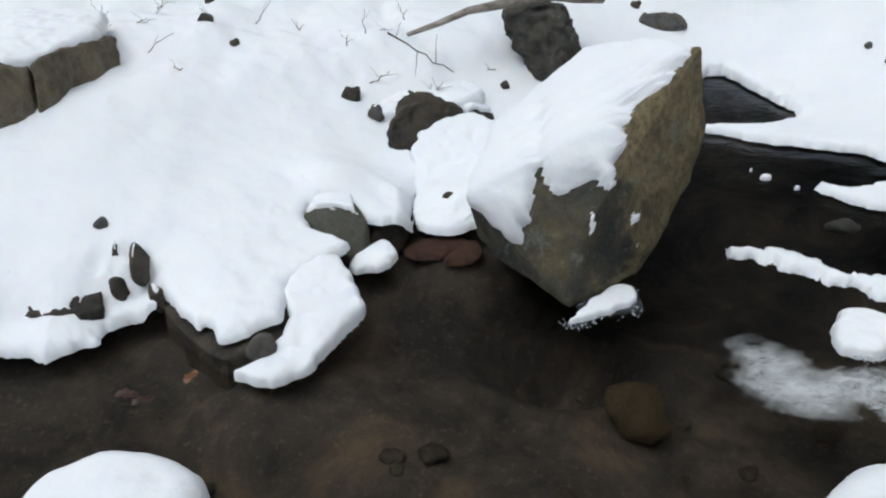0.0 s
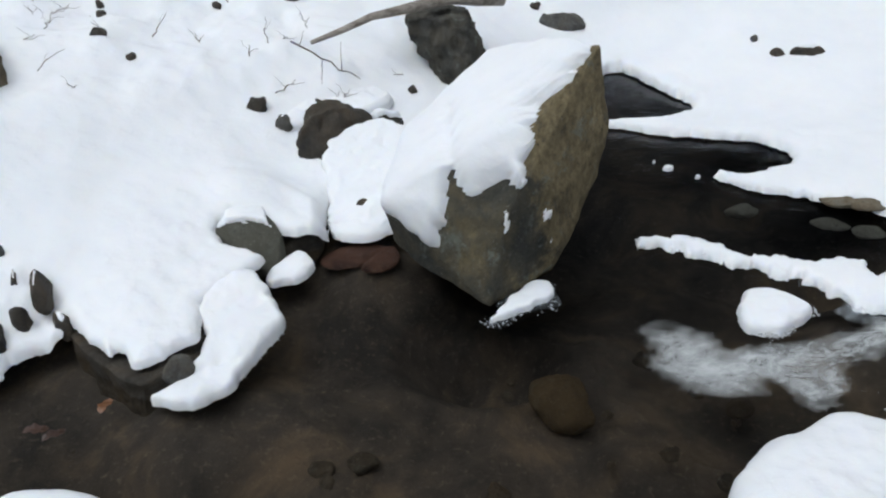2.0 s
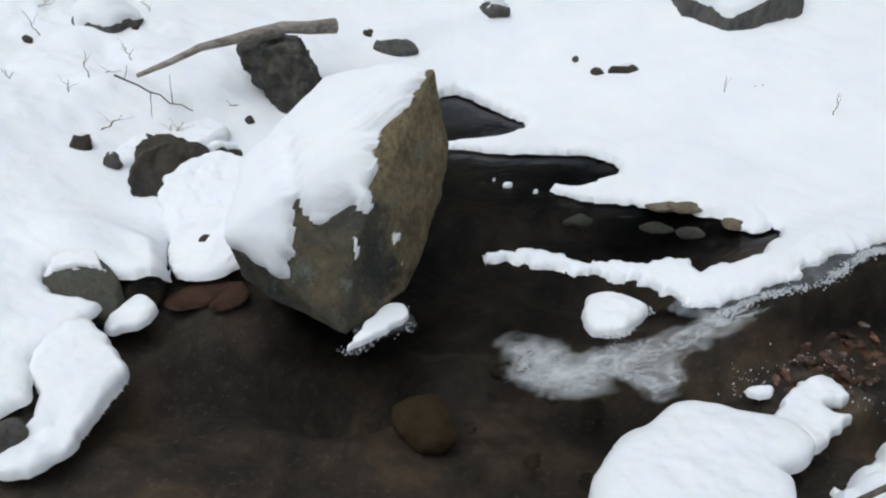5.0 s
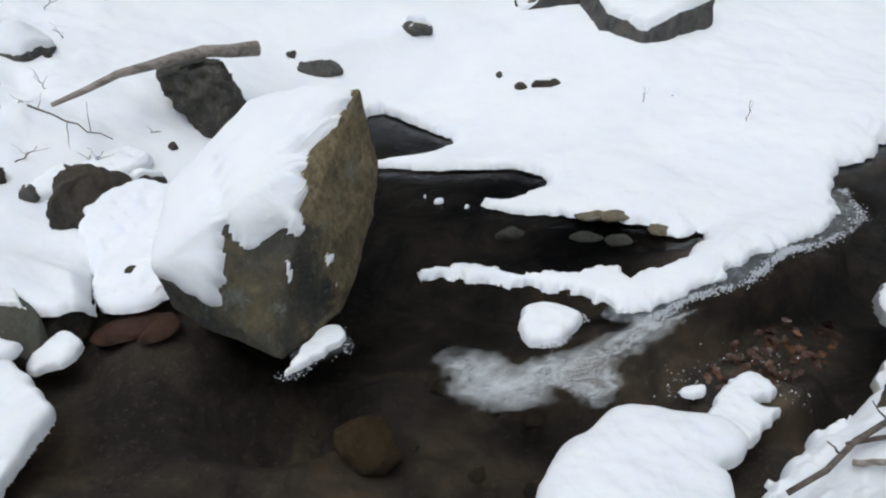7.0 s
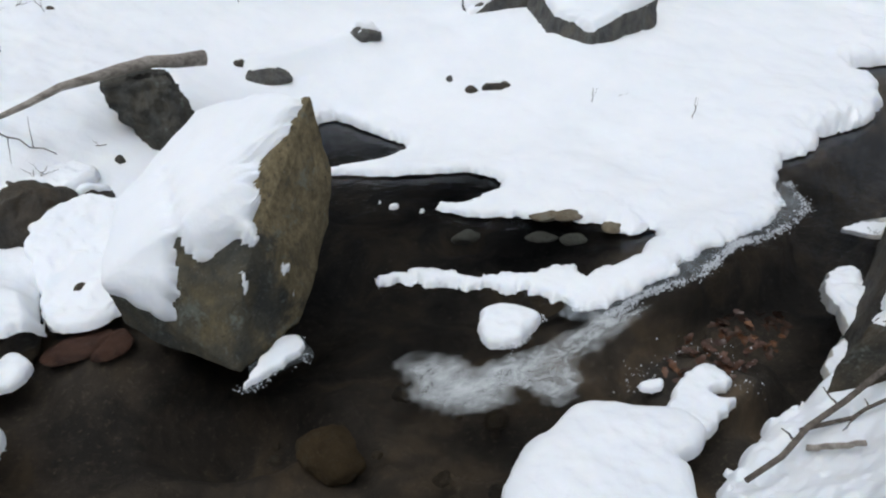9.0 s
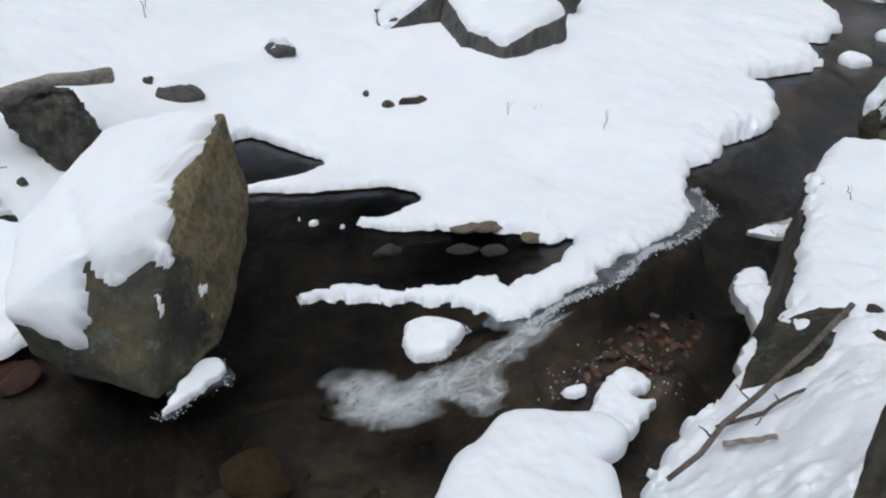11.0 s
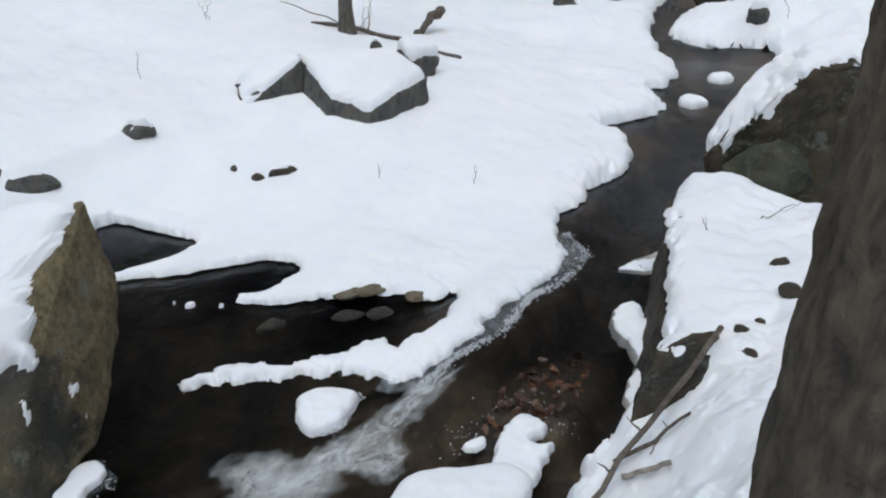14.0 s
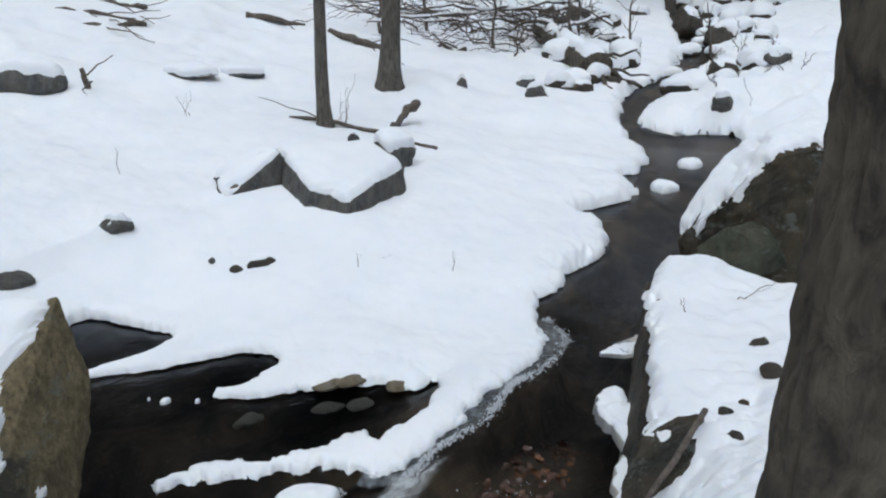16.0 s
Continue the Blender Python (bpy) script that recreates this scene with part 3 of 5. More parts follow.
def snow_heap(name, outline, height, z, label, seed=1, ragged=0.03, mat=None, category="snow", dome=0.4, crumble=0.4, slope=None):
    """A heap of snow or ice over an outline in plan: steep rounded rim, gently domed and lumpy top."""
    o = rounded(outline, 3)
    lo, hi = o.min(0) - 0.05, o.max(0) + 0.05
    wide = float((hi - lo).max())
    step = max(0.008, wide / 110)
    gx, gy = np.meshgrid(np.arange(lo[0], hi[0] + step, step), np.arange(lo[1], hi[1] + step, step), indexing="ij")

    def depth(x, y):
        return inside_by(x, y, o) + ragged * wide * 0.5 * fbm(x, y, wide * 0.22, 3, seed) + crumble * 0.022 * fbm(x, y, 0.07, 2, seed + 40)

    s = depth(gx, gy)
    soft = box_blur(np.maximum(s, 0), max(2, int(0.06 * wide / step)))
    x, y = gx.copy(), gy.copy()
    for _ in range(3):
        d0 = depth(x, y)
        e = step * 0.2
        ax, ay = (depth(x + e, y) - depth(x - e, y)) / (2 * e), (depth(x, y + e) - depth(x, y - e)) / (2 * e)
        k = np.where((d0 < 0) & (s > -1.6 * step), -d0 / np.maximum(ax * ax + ay * ay, 0.5), 0)
        x, y = x + np.clip(k * ax, -step, step), y + np.clip(k * ay, -step, step)
    rim = max(0.6 * height, 0.02)
    t = np.clip(s / rim, 0, 1)
    body = np.sqrt(1 - (1 - t) ** 2)
    h = z + height * ((1 - dome) * body + dome * np.sqrt(soft / max(soft.max(), 1e-6))) * (1 + 0.12 * fbm(gx, gy, wide * 0.3, 2, seed + 3) + 0.28 * crumble * fbm(gx, gy, 0.09, 2, seed + 6))
    h = np.where(s <= 0, z - 0.015, h)
    if slope:
        h = h + np.maximum((x - slope[0]) * slope[2] + (y - slope[1]) * slope[3], 0)
    v, f = tidy(np.stack([x, y, h], -1).reshape(-1, 3), quads(*gx.shape, s > 0))
    ob = new(name, mesh_of(name, v, f, mat or SNOW))
    return at_place(tagged(ob, label, category), (float(v[:, 0].mean()), float(v[:, 1].mean()), z))


def tube_bm(points, radii, sides=8, knots=0.0, seed=0, bm=None):
    """A tapering round stem along points."""
    bm = bm or bmesh.new()
    rng = random.Random(seed)
    pts = [Vector(p) for p in points]
    rings = []
    for k, p in enumerate(pts):
        d = (pts[min(k + 1, len(pts) - 1)] - pts[max(k - 1, 0)]).normalized()
        a = d.cross(Vector((0.31, 0.87, 0.12))).normalized()
        b = d.cross(a)
        rings.append([bm.verts.new(p + (a * math.cos(2 * math.pi * s / sides) + b * math.sin(2 * math.pi * s / sides)) * radii[k] * (1 + knots * rng.uniform(-1, 1))) for s in range(sides)])
    for u, w in zip(rings, rings[1:]):
        for s in range(sides):
            bm.faces.new((u[s], u[(s + 1) % sides], w[(s + 1) % sides], w[s]))
    bm.faces.new(rings[0][::-1])
    bm.faces.new(rings[-1])
    bmesh.ops.recalc_face_normals(bm, faces=bm.faces)
    return bm


def bent(a, b, n, sag, seed):
    """Points from a to b that wander a little."""
    rng = random.Random(seed)
    a, b = Vector(a), Vector(b)
    out = []
    for k in range(n + 1):
        t = k / n
        w = Vector((rng.uniform(-1, 1), rng.uniform(-1, 1), rng.uniform(-1, 1))) * sag * (b - a).length * (0 < k < n)
        out.append(a.lerp(b, t) + w)
    return out


def stick(name, a, b, r0, r1, mat, label, seed=1, sag=0.03, forks=(), category="branch", sides=7, arch=0.0):
    """A fallen branch with its forks: each fork is (where along, end point, thickness)."""
    pts = [p + Vector((0, 0, arch * math.sin(math.pi * k / 7))) for k, p in enumerate(bent(a, b, 7, sag, seed))]
    ob = tagged(part(name, tube_bm(pts, list(np.linspace(r0, r1, 8)), sides, 0.12, seed), mat), label, category)
    at_place(ob, a)
    for k, (t, end, r) in enumerate(forks):
        i = min(6, int(t * 7))
        start = pts[i].lerp(pts[i + 1], t * 7 - i)
        f = part("twig", tube_bm(bent(start, end, 4, sag * 1.6, seed + 9 + k), list(np.linspace(r, r * 0.4, 5)), 5), mat, ob)
        f.matrix_parent_inverse = Matrix.Translation(-Vector(a))
    return ob


# ---- the great boulder in the pool ----
def boulder():
    corners = [(1.48, 4.09, 1.31), (1.57, 4.02, 0.86), (1.49, 3.97, 0.52), (1.17, 3.74, 0.03), (0.72, 3.50, 0.0), (0.40, 3.84, 0.07), (0.22, 4.10, 0.13),
               (0.18, 4.06, 0.42), (0.59, 3.94, 0.60), (0.84, 3.65, 0.50), (1.06, 3.90, 0.93), (0.40, 4.5, 0.66), (1.0, 4.9, 0.95), (1.55, 4.7, 1.0),
               (1.7, 4.6, 0.3), (1.0, 5.0, -0.1), (0.95, 4.0, -0.35), (0.6, 4.4, -0.35), (1.25, 4.2, -0.35)]
    bm = hull(corners, 5, 0.020, 0.3, 3, 0.06)
    ob = part("boulder", bm.copy(), ROCK)
    at_place(tagged(ob, "tall angular boulder with ochre and grey lichened faces", "boulder"), (0.8, 4.1, 0.0))
    edge = rounded([(-0.1, 0.38), (0.2, 0.36), (0.33, 0.30), (0.44, 0.16), (0.53, 0.40), (0.58, 0.60), (0.66, 0.56), (0.75, 0.56), (0.82, 0.64), (0.90, 0.66), (0.99, 0.60), (1.02, 0.72), (1.05, 0.94),
                    (1.12, 1.04), (1.24, 1.08), (1.33, 1.17), (1.40, 1.25), (1.46, 1.36), (1.55, 1.9), (0.3, 1.9), (-0.1, 1.2)], 1)
    gx, gz = np.meshgrid(np.arange(120) * 0.02 - 0.2, np.arange(120) * 0.02)
    field = inside_by(gx, gz, edge)

    def covered(p):
        q = p.x - 0.12 * (p.y - 4.0)
        i, j = min(119, max(0, int((q + 0.2) / 0.02))), min(119, max(0, int(p.z / 0.02)))
        crease = 2.6 * math.exp(-((q - 0.530 - 0.10 * p.z) / 0.018) ** 2) if p.z < 0.92 else 0.0
        return 9 * field[j, i] - crease if p.y < 4.45 or q > 1.42 else 1.0

    cap = cap_on(bm, 0.085, seed=4, inside=covered, ragged=0.3, size=0.09)
    under(tagged(part("snow_cap", cap, SNOW), "thick snow draped over the boulder's sloping top"), ob)
    for x, y, z, w, tall in ((0.85, 3.66, 0.46, 0.026, 0.085), (1.12, 3.75, 0.42, 0.05, 0.05), (1.10, 3.76, 0.45, 0.02, 0.06), (1.15, 3.72, 0.24, 0.018, 0.06)):
        spot = cap_on(bm, 0.03, seed=9, inside=lambda p: 1.6 * (1 - math.hypot((p.x - x) / w, (p.z - z) / tall, max(0.0, p.y - y - 0.15) * 9)), ragged=0.6, size=0.03)
        under(tagged(part("snow_patch", spot, SNOW), "small patch of snow stuck to the rock face"), ob)
    bm.free()


boulder()
snow_heap("snow_mound", [(1.3, 1.6), (1.45, 1.98), (1.61, 2.09), (1.7, 2.16), (1.81, 2.21), (1.91, 2.2), (2.02, 2.26), (2.13, 2.3), (2.24, 2.27), (2.36, 2.18), (2.44, 2.1), (2.56, 2.04), (2.63, 1.95), (2.64, 1.82), (2.57, 1.77),
                         (2.48, 1.75), (2.42, 1.76), (2.34, 1.74), (2.37, 1.69), (2.35, 1.64), (2.27, 1.54), (2.15, 1.35), (1.7, 1.25)],
          0.17, 0.02, "smooth white snow mound on a stone in the stream", 3, 0.008, crumble=0.2, dome=0.55)
snow_heap("snow_mound", [(-1.98, 1.9), (-1.89, 2.23), (-1.84, 2.35), (-1.71, 2.41), (-1.58, 2.48), (-1.32, 2.41), (-1.10, 2.28), (-1.06, 2.0), (-1.4, 1.75)], 0.2, 0.1, "low snow mound beside the dark pool", 5, crumble=0.1)
snow_heap("snow_block", [(2.13, 3.22), (2.19, 3.29), (2.29, 3.28), (2.40, 3.22), (2.47, 3.15), (2.51, 3.05), (2.43, 3.0), (2.33, 2.97), (2.27, 2.91), (2.14, 2.92), (2.05, 2.98), (2.07, 3.1)], 0.075, 0.02, "rounded snow lump with an icy rim in the rapids", 7, 0.025, crumble=0.5, dome=0.3)
snow_heap("snow_lump", [(-0.6, 3.98), (-0.53, 3.94), (-0.43, 3.93), (-0.3, 4.04), (-0.27, 4.11), (-0.32, 4.2), (-0.39, 4.26), (-0.48, 4.22), (-0.52, 4.12), (-0.57, 4.08)], 0.06, 0.02, "small snow lump on a wet stone in the pool", 8, 0.04, crumble=0.6)
snow_heap("snow_tongue", [(-0.95, 3.56), (-0.91, 3.70), (-0.78, 3.84), (-0.63, 3.87), (-0.55, 3.74), (-0.53, 3.65), (-0.46, 3.55), (-0.48, 3.45), (-0.59, 3.36), (-0.62, 3.26), (-0.7, 3.17), (-0.73, 3.1), (-0.81, 3.03), (-0.92, 2.97), (-1.0, 2.99),
                          (-1.08, 3.04), (-1.17, 3.06), (-1.09, 3.13), (-0.98, 3.23), (-0.91, 3.32), (-0.89, 3.41)], 0.075, 0.01, "tongue of snow sliding from the bank into the pool", 45, 0.022, dome=0.25, crumble=0.55, slope=(-0.75, 3.24, -0.10, 0.34))

# ---- trees ----
def tree(name, p, r, height, lean, mat, label, seed, sides=18, limbs=5, flare=1.5):
    rng = random.Random(seed)
    base = Vector(p)
    hs = [-0.15, 0.0, 0.12, 0.35, 0.8, 1.4, 2.2, 3.2, 4.4, 5.8, 7.2, height]
    pts = [base + Vector((lean[0] * h + 0.03 * math.sin(h * 1.3 + seed), lean[1] * h + 0.03 * math.cos(h * 1.7 + seed), h)) for h in hs]
    rad = [r * (flare if h < 0.05 else 1 + (flare - 1) * math.exp(-h * 5)) * (1 - 0.75 * max(h, 0) / height) for h in hs]
    root = tagged(new(name), label, "tree")
    root.location = base
    back = Matrix.Translation(-base)
    bm = tube_bm(pts, rad, sides, 0.05, seed)
    trunk = part("trunk", bm, mat, root)
    trunk.matrix_parent_inverse = back
    for k in range(limbs):
        h = height * rng.uniform(0.45, 0.95)
        a = rng.uniform(0, 6.28)
        s = base + Vector((lean[0] * h, lean[1] * h, h))
        e = s + Vector((math.cos(a), math.sin(a), rng.uniform(0.5, 1.1))) * rng.uniform(1.0, 2.2)
        q = part("limb", tube_bm(bent(s, e, 5, 0.05, seed + k), list(np.linspace(r * 0.35, r * 0.06, 6)), 7), mat, root)
        q.matrix_parent_inverse = back
    return root


def near_tree(x, y, r, lean):
    """The close trunk: bark in broad uneven plates with deep furrows between."""
    z0 = ground_at(x, y) - 0.1
    zs = np.concatenate([np.arange(0, 3.4, 0.03), np.arange(3.4, 10, 0.5)])
    an = np.linspace(0, 2 * math.pi, 120, endpoint=False)
    Z, A = np.meshgrid(zs, an, indexing="ij")
    u = A * r / 0.05
    warp = 0.8 * fbm(u, Z, 0.35 * 4, 2, 3)
    ridge = np.abs(fbm((A * 9 + warp) % 56.55, Z * 2.2, 1.0, 2, 8))
    plates = np.abs(np.sin(A * 10 + 1.6 * fbm(np.cos(A) * 4, Z * 3, 1.0, 3, 5)))
    rad = r * (1 - 0.012 * Z) * (1 + 0.34 * np.exp(-Z * 2.2)) + 0.007 * np.minimum(plates * 1.8, 1) + 0.012 * fbm(np.cos(A) * 6 + np.sin(A) * 3, Z * 6, 1.0, 3, 6) + 0.008 * np.minimum(0, fbm(np.sin(A) * 7 + np.cos(A) * 2, Z * 11, 1.0, 2, 16)) - 0.006 * ridge + 0.02 * fbm(np.cos(A) * 2, Z * 2, 1.0, 2, 9)
    v = np.stack([x + lean[0] * Z + rad * np.cos(A), y + lean[1] * Z + rad * np.sin(A), z0 + Z], -1)
    i = np.arange(Z.size).reshape(Z.shape)
    j = np.roll(i, -1, axis=1)
    f = np.stack([i[:-1], j[:-1], j[1:], i[1:]], -1).reshape(-1, 4)
    root = tagged(new("tree"), "close thick tree trunk with deeply furrowed brown bark", "tree")
    root.location = (x, y, z0 + 0.1)
    ob = new("trunk", mesh_of("trunk", v.reshape(-1, 3), f, BARK))
    under(ob, root)
    rng = random.Random(4)
    for k in range(5):
        h, a = rng.uniform(5, 9), rng.uniform(0, 6.28)
        s0 = Vector((x + lean[0] * h, y + lean[1] * h, z0 + h))
        e = s0 + Vector((math.cos(a), math.sin(a), 0.8)) * 1.8
        under(part("limb", tube_bm(bent(s0, e, 5, 0.05, k), list(np.linspace(0.06, 0.015, 6)), 8), BARK), root)


near_tree(1.396, 0.187, 0.152, (-0.009, 0.032))
tree("slender_tree", (7.65, 9.22, ground_at(7.65, 9.22)), 0.1, 9.0, (-0.02, 0.02), SMOOTH_BARK, "slender leafless tree with smooth grey-brown bark", 5)
tree("broad_tree", (10.18, 10.39, ground_at(10.18, 10.39)), 0.19, 10.0, (0.0, 0.0), SMOOTH_BARK, "sturdy leafless tree with a flared snowy foot", 6)

# ---- the slanting boulder by the right bank ----
def slanting_boulder():
    corners = [(6.80, 2.92, 0.0), (6.90, 2.6, 0.0), (7.05, 1.9, 0.1), (7.1, 1.2, 0.2), (6.60, 2.97, 0.60), (6.64, 2.76, 0.50), (6.72, 2.60, 1.03), (6.84, 2.20, 1.48), (7.0, 1.6, 1.70), (7.1, 1.2, 1.75),
               (6.95, 3.08, 0.60), (7.02, 3.02, 0.90), (7.18, 2.74, 1.35), (7.29, 2.50, 1.57), (7.57, 2.20, 1.74), (7.9, 1.4, 1.85), (8.5, 3.0, 0.2), (8.6, 2.6, 1.0), (8.8, 1.6, 1.6)]
    bm = hull(corners, 5, 0.055, 0.34, 8, 0.02)
    roughen(bm, 0.018, 0.09, 12, 0.5)
    ob = part("boulder", bm.copy(), MOSSY)
    at_place(tagged(ob, "big dark slanting boulder with snow streaking down its shoulder", "boulder"), (7.2, 2.2, 0.3))

    def covered(p):
        edge = float(np.interp(p.y, [1.2, 2.05, 2.22, 2.39, 2.50, 2.56, 2.69, 2.80, 2.84, 2.90, 3.0], [1.72, 1.57, 1.50, 1.28, 0.98, 1.06, 0.92, 0.60, 0.90, 0.72, 0.60]))
        return 9 * (p.z - edge) + 6 * max(0.0, p.x - 7.05)

    under(tagged(part("snow_cap", cap_on(bm, 0.06, seed=6, inside=covered, ragged=0.5, size=0.07), SNOW), "snow running down the boulder's shoulder in streaks"), ob)
    bm.free()


slanting_boulder()
stone("rock", hull([(6.50, 2.74, 0.62), (6.52, 2.44, 0.86), (6.55, 2.08, 0.74), (6.50, 2.2, 0.45), (6.45, 2.5, 0.36), (6.42, 2.62, 0.50), (6.9, 2.75, 0.4), (6.95, 2.3, 0.9), (6.95, 2.0, 0.5)], 4, 0.03, 0.18, 83, 0.03),
      (0, 0, 0), 0, GREEN, "green-stained block wedged under the slanting boulder", "rock")


def bank_rock(x, y, size, turn, seed, mat, label, snow=0.06, sink=0.46, steep=0.5, lift=None, name="rock", group="", flat=0.6):
    z = (ground_at(x, y) if lift is None else lift) + size[2] * (0.5 - sink)
    return stone(name, lump(size, seed, 3 if max(size) < 0.25 or x > 10 else 4, flat), (x, y, z), turn, mat, label, "rock", snow, steep, group, seed)


# ---- left bank: ledges and stones under the snow lip ----
stone("rock_ledge", hull([(-3.3, 4.65, 0.4), (-2.91, 4.80, 0.5), (-2.76, 5.0, 0.6), (-3.3, 4.8, 1.12), (-2.93, 4.98, 1.10), (-2.76, 5.12, 1.04), (-3.3, 5.7, 1.1), (-2.8, 5.7, 1.05)], 4, 0.03, 0.25, 4, 0.1),
      (0, 0, 0), 0, TAN, "brown-grey rock ledge under a lip of snow", "rock")
stone("rock_ledge", hull([(-2.73, 5.0, 0.6), (-2.63, 5.18, 0.7), (-2.36, 5.72, 0.8), (-2.73, 5.12, 1.05), (-2.6, 5.3, 1.10), (-2.36, 5.78, 1.0), (-2.8, 6.0, 1.05)], 4, 0.03, 0.2, 5, 0.1),
      (0, 0, 0), 0, TAN, "tapering rock ledge half buried in snow", "rock")
snow_heap("snow_pillow", [(-3.5, 4.86), (-3.2, 4.92), (-2.95, 5.05), (-2.75, 5.16), (-2.6, 5.38), (-2.4, 5.8), (-2.6, 6.3), (-3.6, 6.2)], 0.13, 1.02, "pillow of snow lying on the rock ledge", 21, 0.04)
bank_rock(-0.64, 5.64, (0.19, 0.16, 0.16), 20, 11, WET, "fist-sized grey stone poking through the snow", 0.02, 0.52, 0.75)
bank_rock(-0.44, 5.49, (0.20, 0.16, 0.20), 70, 12, GREY, "rounded grey stone poking through the snow", 0.02, 0.55, 0.85)
stone("rock", hull([(-0.34, 5.1, 0.15), (-0.05, 5.1, 0.1), (0.22, 5.4, 0.2), (-0.36, 5.22, 0.36), (-0.26, 5.35, 0.46), (-0.04, 5.45, 0.50), (0.2, 5.55, 0.40), (-0.2, 5.8, 0.45)], 4, 0.035, 0.12, 13, 0.1),
      (0, 0, 0), 0, WET, "dark angular rock in a gap of the snow", "rock")
bank_rock(0.30, 5.55, (0.30, 0.2, 0.22), 15, 14, WET, "dark broken rock in a gap of the snow", 0.04)
stone("rock", hull([(-0.90, 4.36, 0.22), (-0.83, 4.36, 0.25), (-0.7, 4.35, 0.27), (-0.56, 4.29, 0.26), (-0.48, 4.23, 0.2), (-0.9, 4.28, 0.12), (-0.68, 4.12, 0.08), (-0.54, 4.05, 0.0), (-0.46, 4.2, -0.05), (-0.9, 4.2, -0.1), (-0.6, 4.65, 0.2), (-0.85, 4.65, 0.2)], 4, 0.010, 0.2, 15, 0.2),
      (0, 0, 0), 0, OLIVE, "smooth olive-grey stone at the water's edge", "rock", 0.04, 0.86, "", 1, 0.08, 0.2)
bank_rock(-0.36, 4.40, (0.34, 0.28, 0.26), 50, 16, WET, "dark wet stone in the cove", 0.0, 0.4, 0.7, -0.03)
# dark crevice rocks, also drawing the shadows between the snow lobes
for k, (x, y, w, long, turn, z) in enumerate(((-2.0, 3.97, 0.11, 0.36, 22, 0.22), (-1.83, 3.86, 0.12, 0.42, 14, 0.25), (-2.1, 4.26, 0.22, 0.12, 10, 0.29), (-1.70, 3.66, 0.10, 0.22, 20, 0.14), (-2.56, 3.80, 0.11, 0.16, 30, 0.20), (-1.93, 3.70, 0.16, 0.10, -20, 0.16))):
    bank_rock(x, y, (w, long, 0.22), turn, 160 + k, WET, "dark splinter of rock filling in crevice shadow between lobes of snow", 0.02, 0.48, 0.85, z, flat=0.5)
for k, (x, y, w, z) in enumerate(((-2.46, 3.54, 0.34, 0.12), (-2.2, 3.53, 0.2, 0.11), (-2.75, 3.58, 0.4, 0.12))):
    stone("rock", hull([(0, 0, -0.08), (w, 0.02, -0.08), (0.02, 0.0, 0.03), (w * 0.5, -0.02, 0.05), (w, 0.03, 0.04), (w * 0.15, 0.12, 0.08), (w * 0.9, 0.13, 0.09)], 4, 0.014, 0.09, 67 + k, 0.05),
          (x, y, z), -6 + 5 * k, WET, "flat layered brown rock at the waterline")
stone("rock", hull([(-1.68, 3.62, 0.12), (-1.5, 3.38, 0.12), (-1.33, 3.2, 0.11), (-1.2, 3.11, 0.10), (-1.0, 3.22, 0.11), (-0.9, 3.3, 0.10), (-1.66, 3.58, -0.25), (-1.45, 3.28, -0.25), (-1.22, 3.08, -0.25), (-0.98, 3.15, -0.25), (-0.9, 3.7, 0.08), (-1.6, 3.9, 0.08)], 5, 0.022, 0.16, 22, 0.05),
      (0, 0, 0), 0, WET, "dark wet rock shelf under the snow at the pool", "rock")
bank_rock(-1.02, 3.21, (0.20, 0.18, 0.30), 30, 23, GREY, "pale grey stone wedged below the snow tongue", 0.0, 0.40, 0.7, 0.0)
bank_rock(-2.12, 4.12, (0.10, 0.09, 0.10), 0, 25, GREY, "small stone dotting the snow", 0.0)
bank_rock(-0.04, 4.26, (0.46, 0.26, 0.08), 8, 26, RED, "flat reddish stone just under the water", 0.0, 0.5, 0.5, -0.05)
bank_rock(0.14, 4.20, (0.34, 0.22, 0.07), 40, 27, RED, "flat reddish stone just under the water", 0.0, 0.5, 0.5, -0.06)
bank_rock(0.06, 4.62, (0.12, 0.10, 0.14), 8, 27, WET, "small dark stone between snow blocks", 0.0)

# ---- behind the boulder: log, rock, flat stones ----
stone("rock", hull([(0.88, 6.2, 0.2), (1.08, 5.95, 0.1), (1.4, 6.5, 0.2), (0.58, 6.4, 0.80), (0.86, 6.25, 0.82), (1.05, 6.0, 0.40), (1.10, 6.3, 0.78), (0.8, 6.9, 0.8), (1.2, 6.9, 0.7)], 5, 0.05, 0.13, 31, 0.03),
      (0, 0, 0), 0, CLEFT, "dark cleft rock with grey-green streaks behind the boulder", "rock")
bank_rock(2.23, 7.34, (0.60, 0.30, 0.22), -12, 32, GREY, "flat grey-brown stone showing through the snow", 0.03, 0.66, 0.93, flat=0.75)
bank_rock(2.02, 7.5, (0.12, 0.1, 0.09), 0, 33, WET, "small stone beside the flat one", 0.02, 0.5, 0.8)
bank_rock(3.4, 7.52, (0.36, 0.22, 0.24), -20, 34, GREY, "half-buried grey stone with drifted snow", 0.05, 0.55, 0.75)
bank_rock(3.93, 6.2, (0.20, 0.14, 0.11), 0, 35, WET, "small dark stone melting out of the snow", 0.015, 0.6, 0.9)
bank_rock(4.15, 6.12, (0.32, 0.18, 0.13), -20, 36, WET, "small dark stone melting out of the snow", 0.02, 0.6, 0.9)
bank_rock(3.84, 6.48, (0.08, 0.07, 0.09), 0, 37, GREY, "pebble melting out of the snow", 0.0)
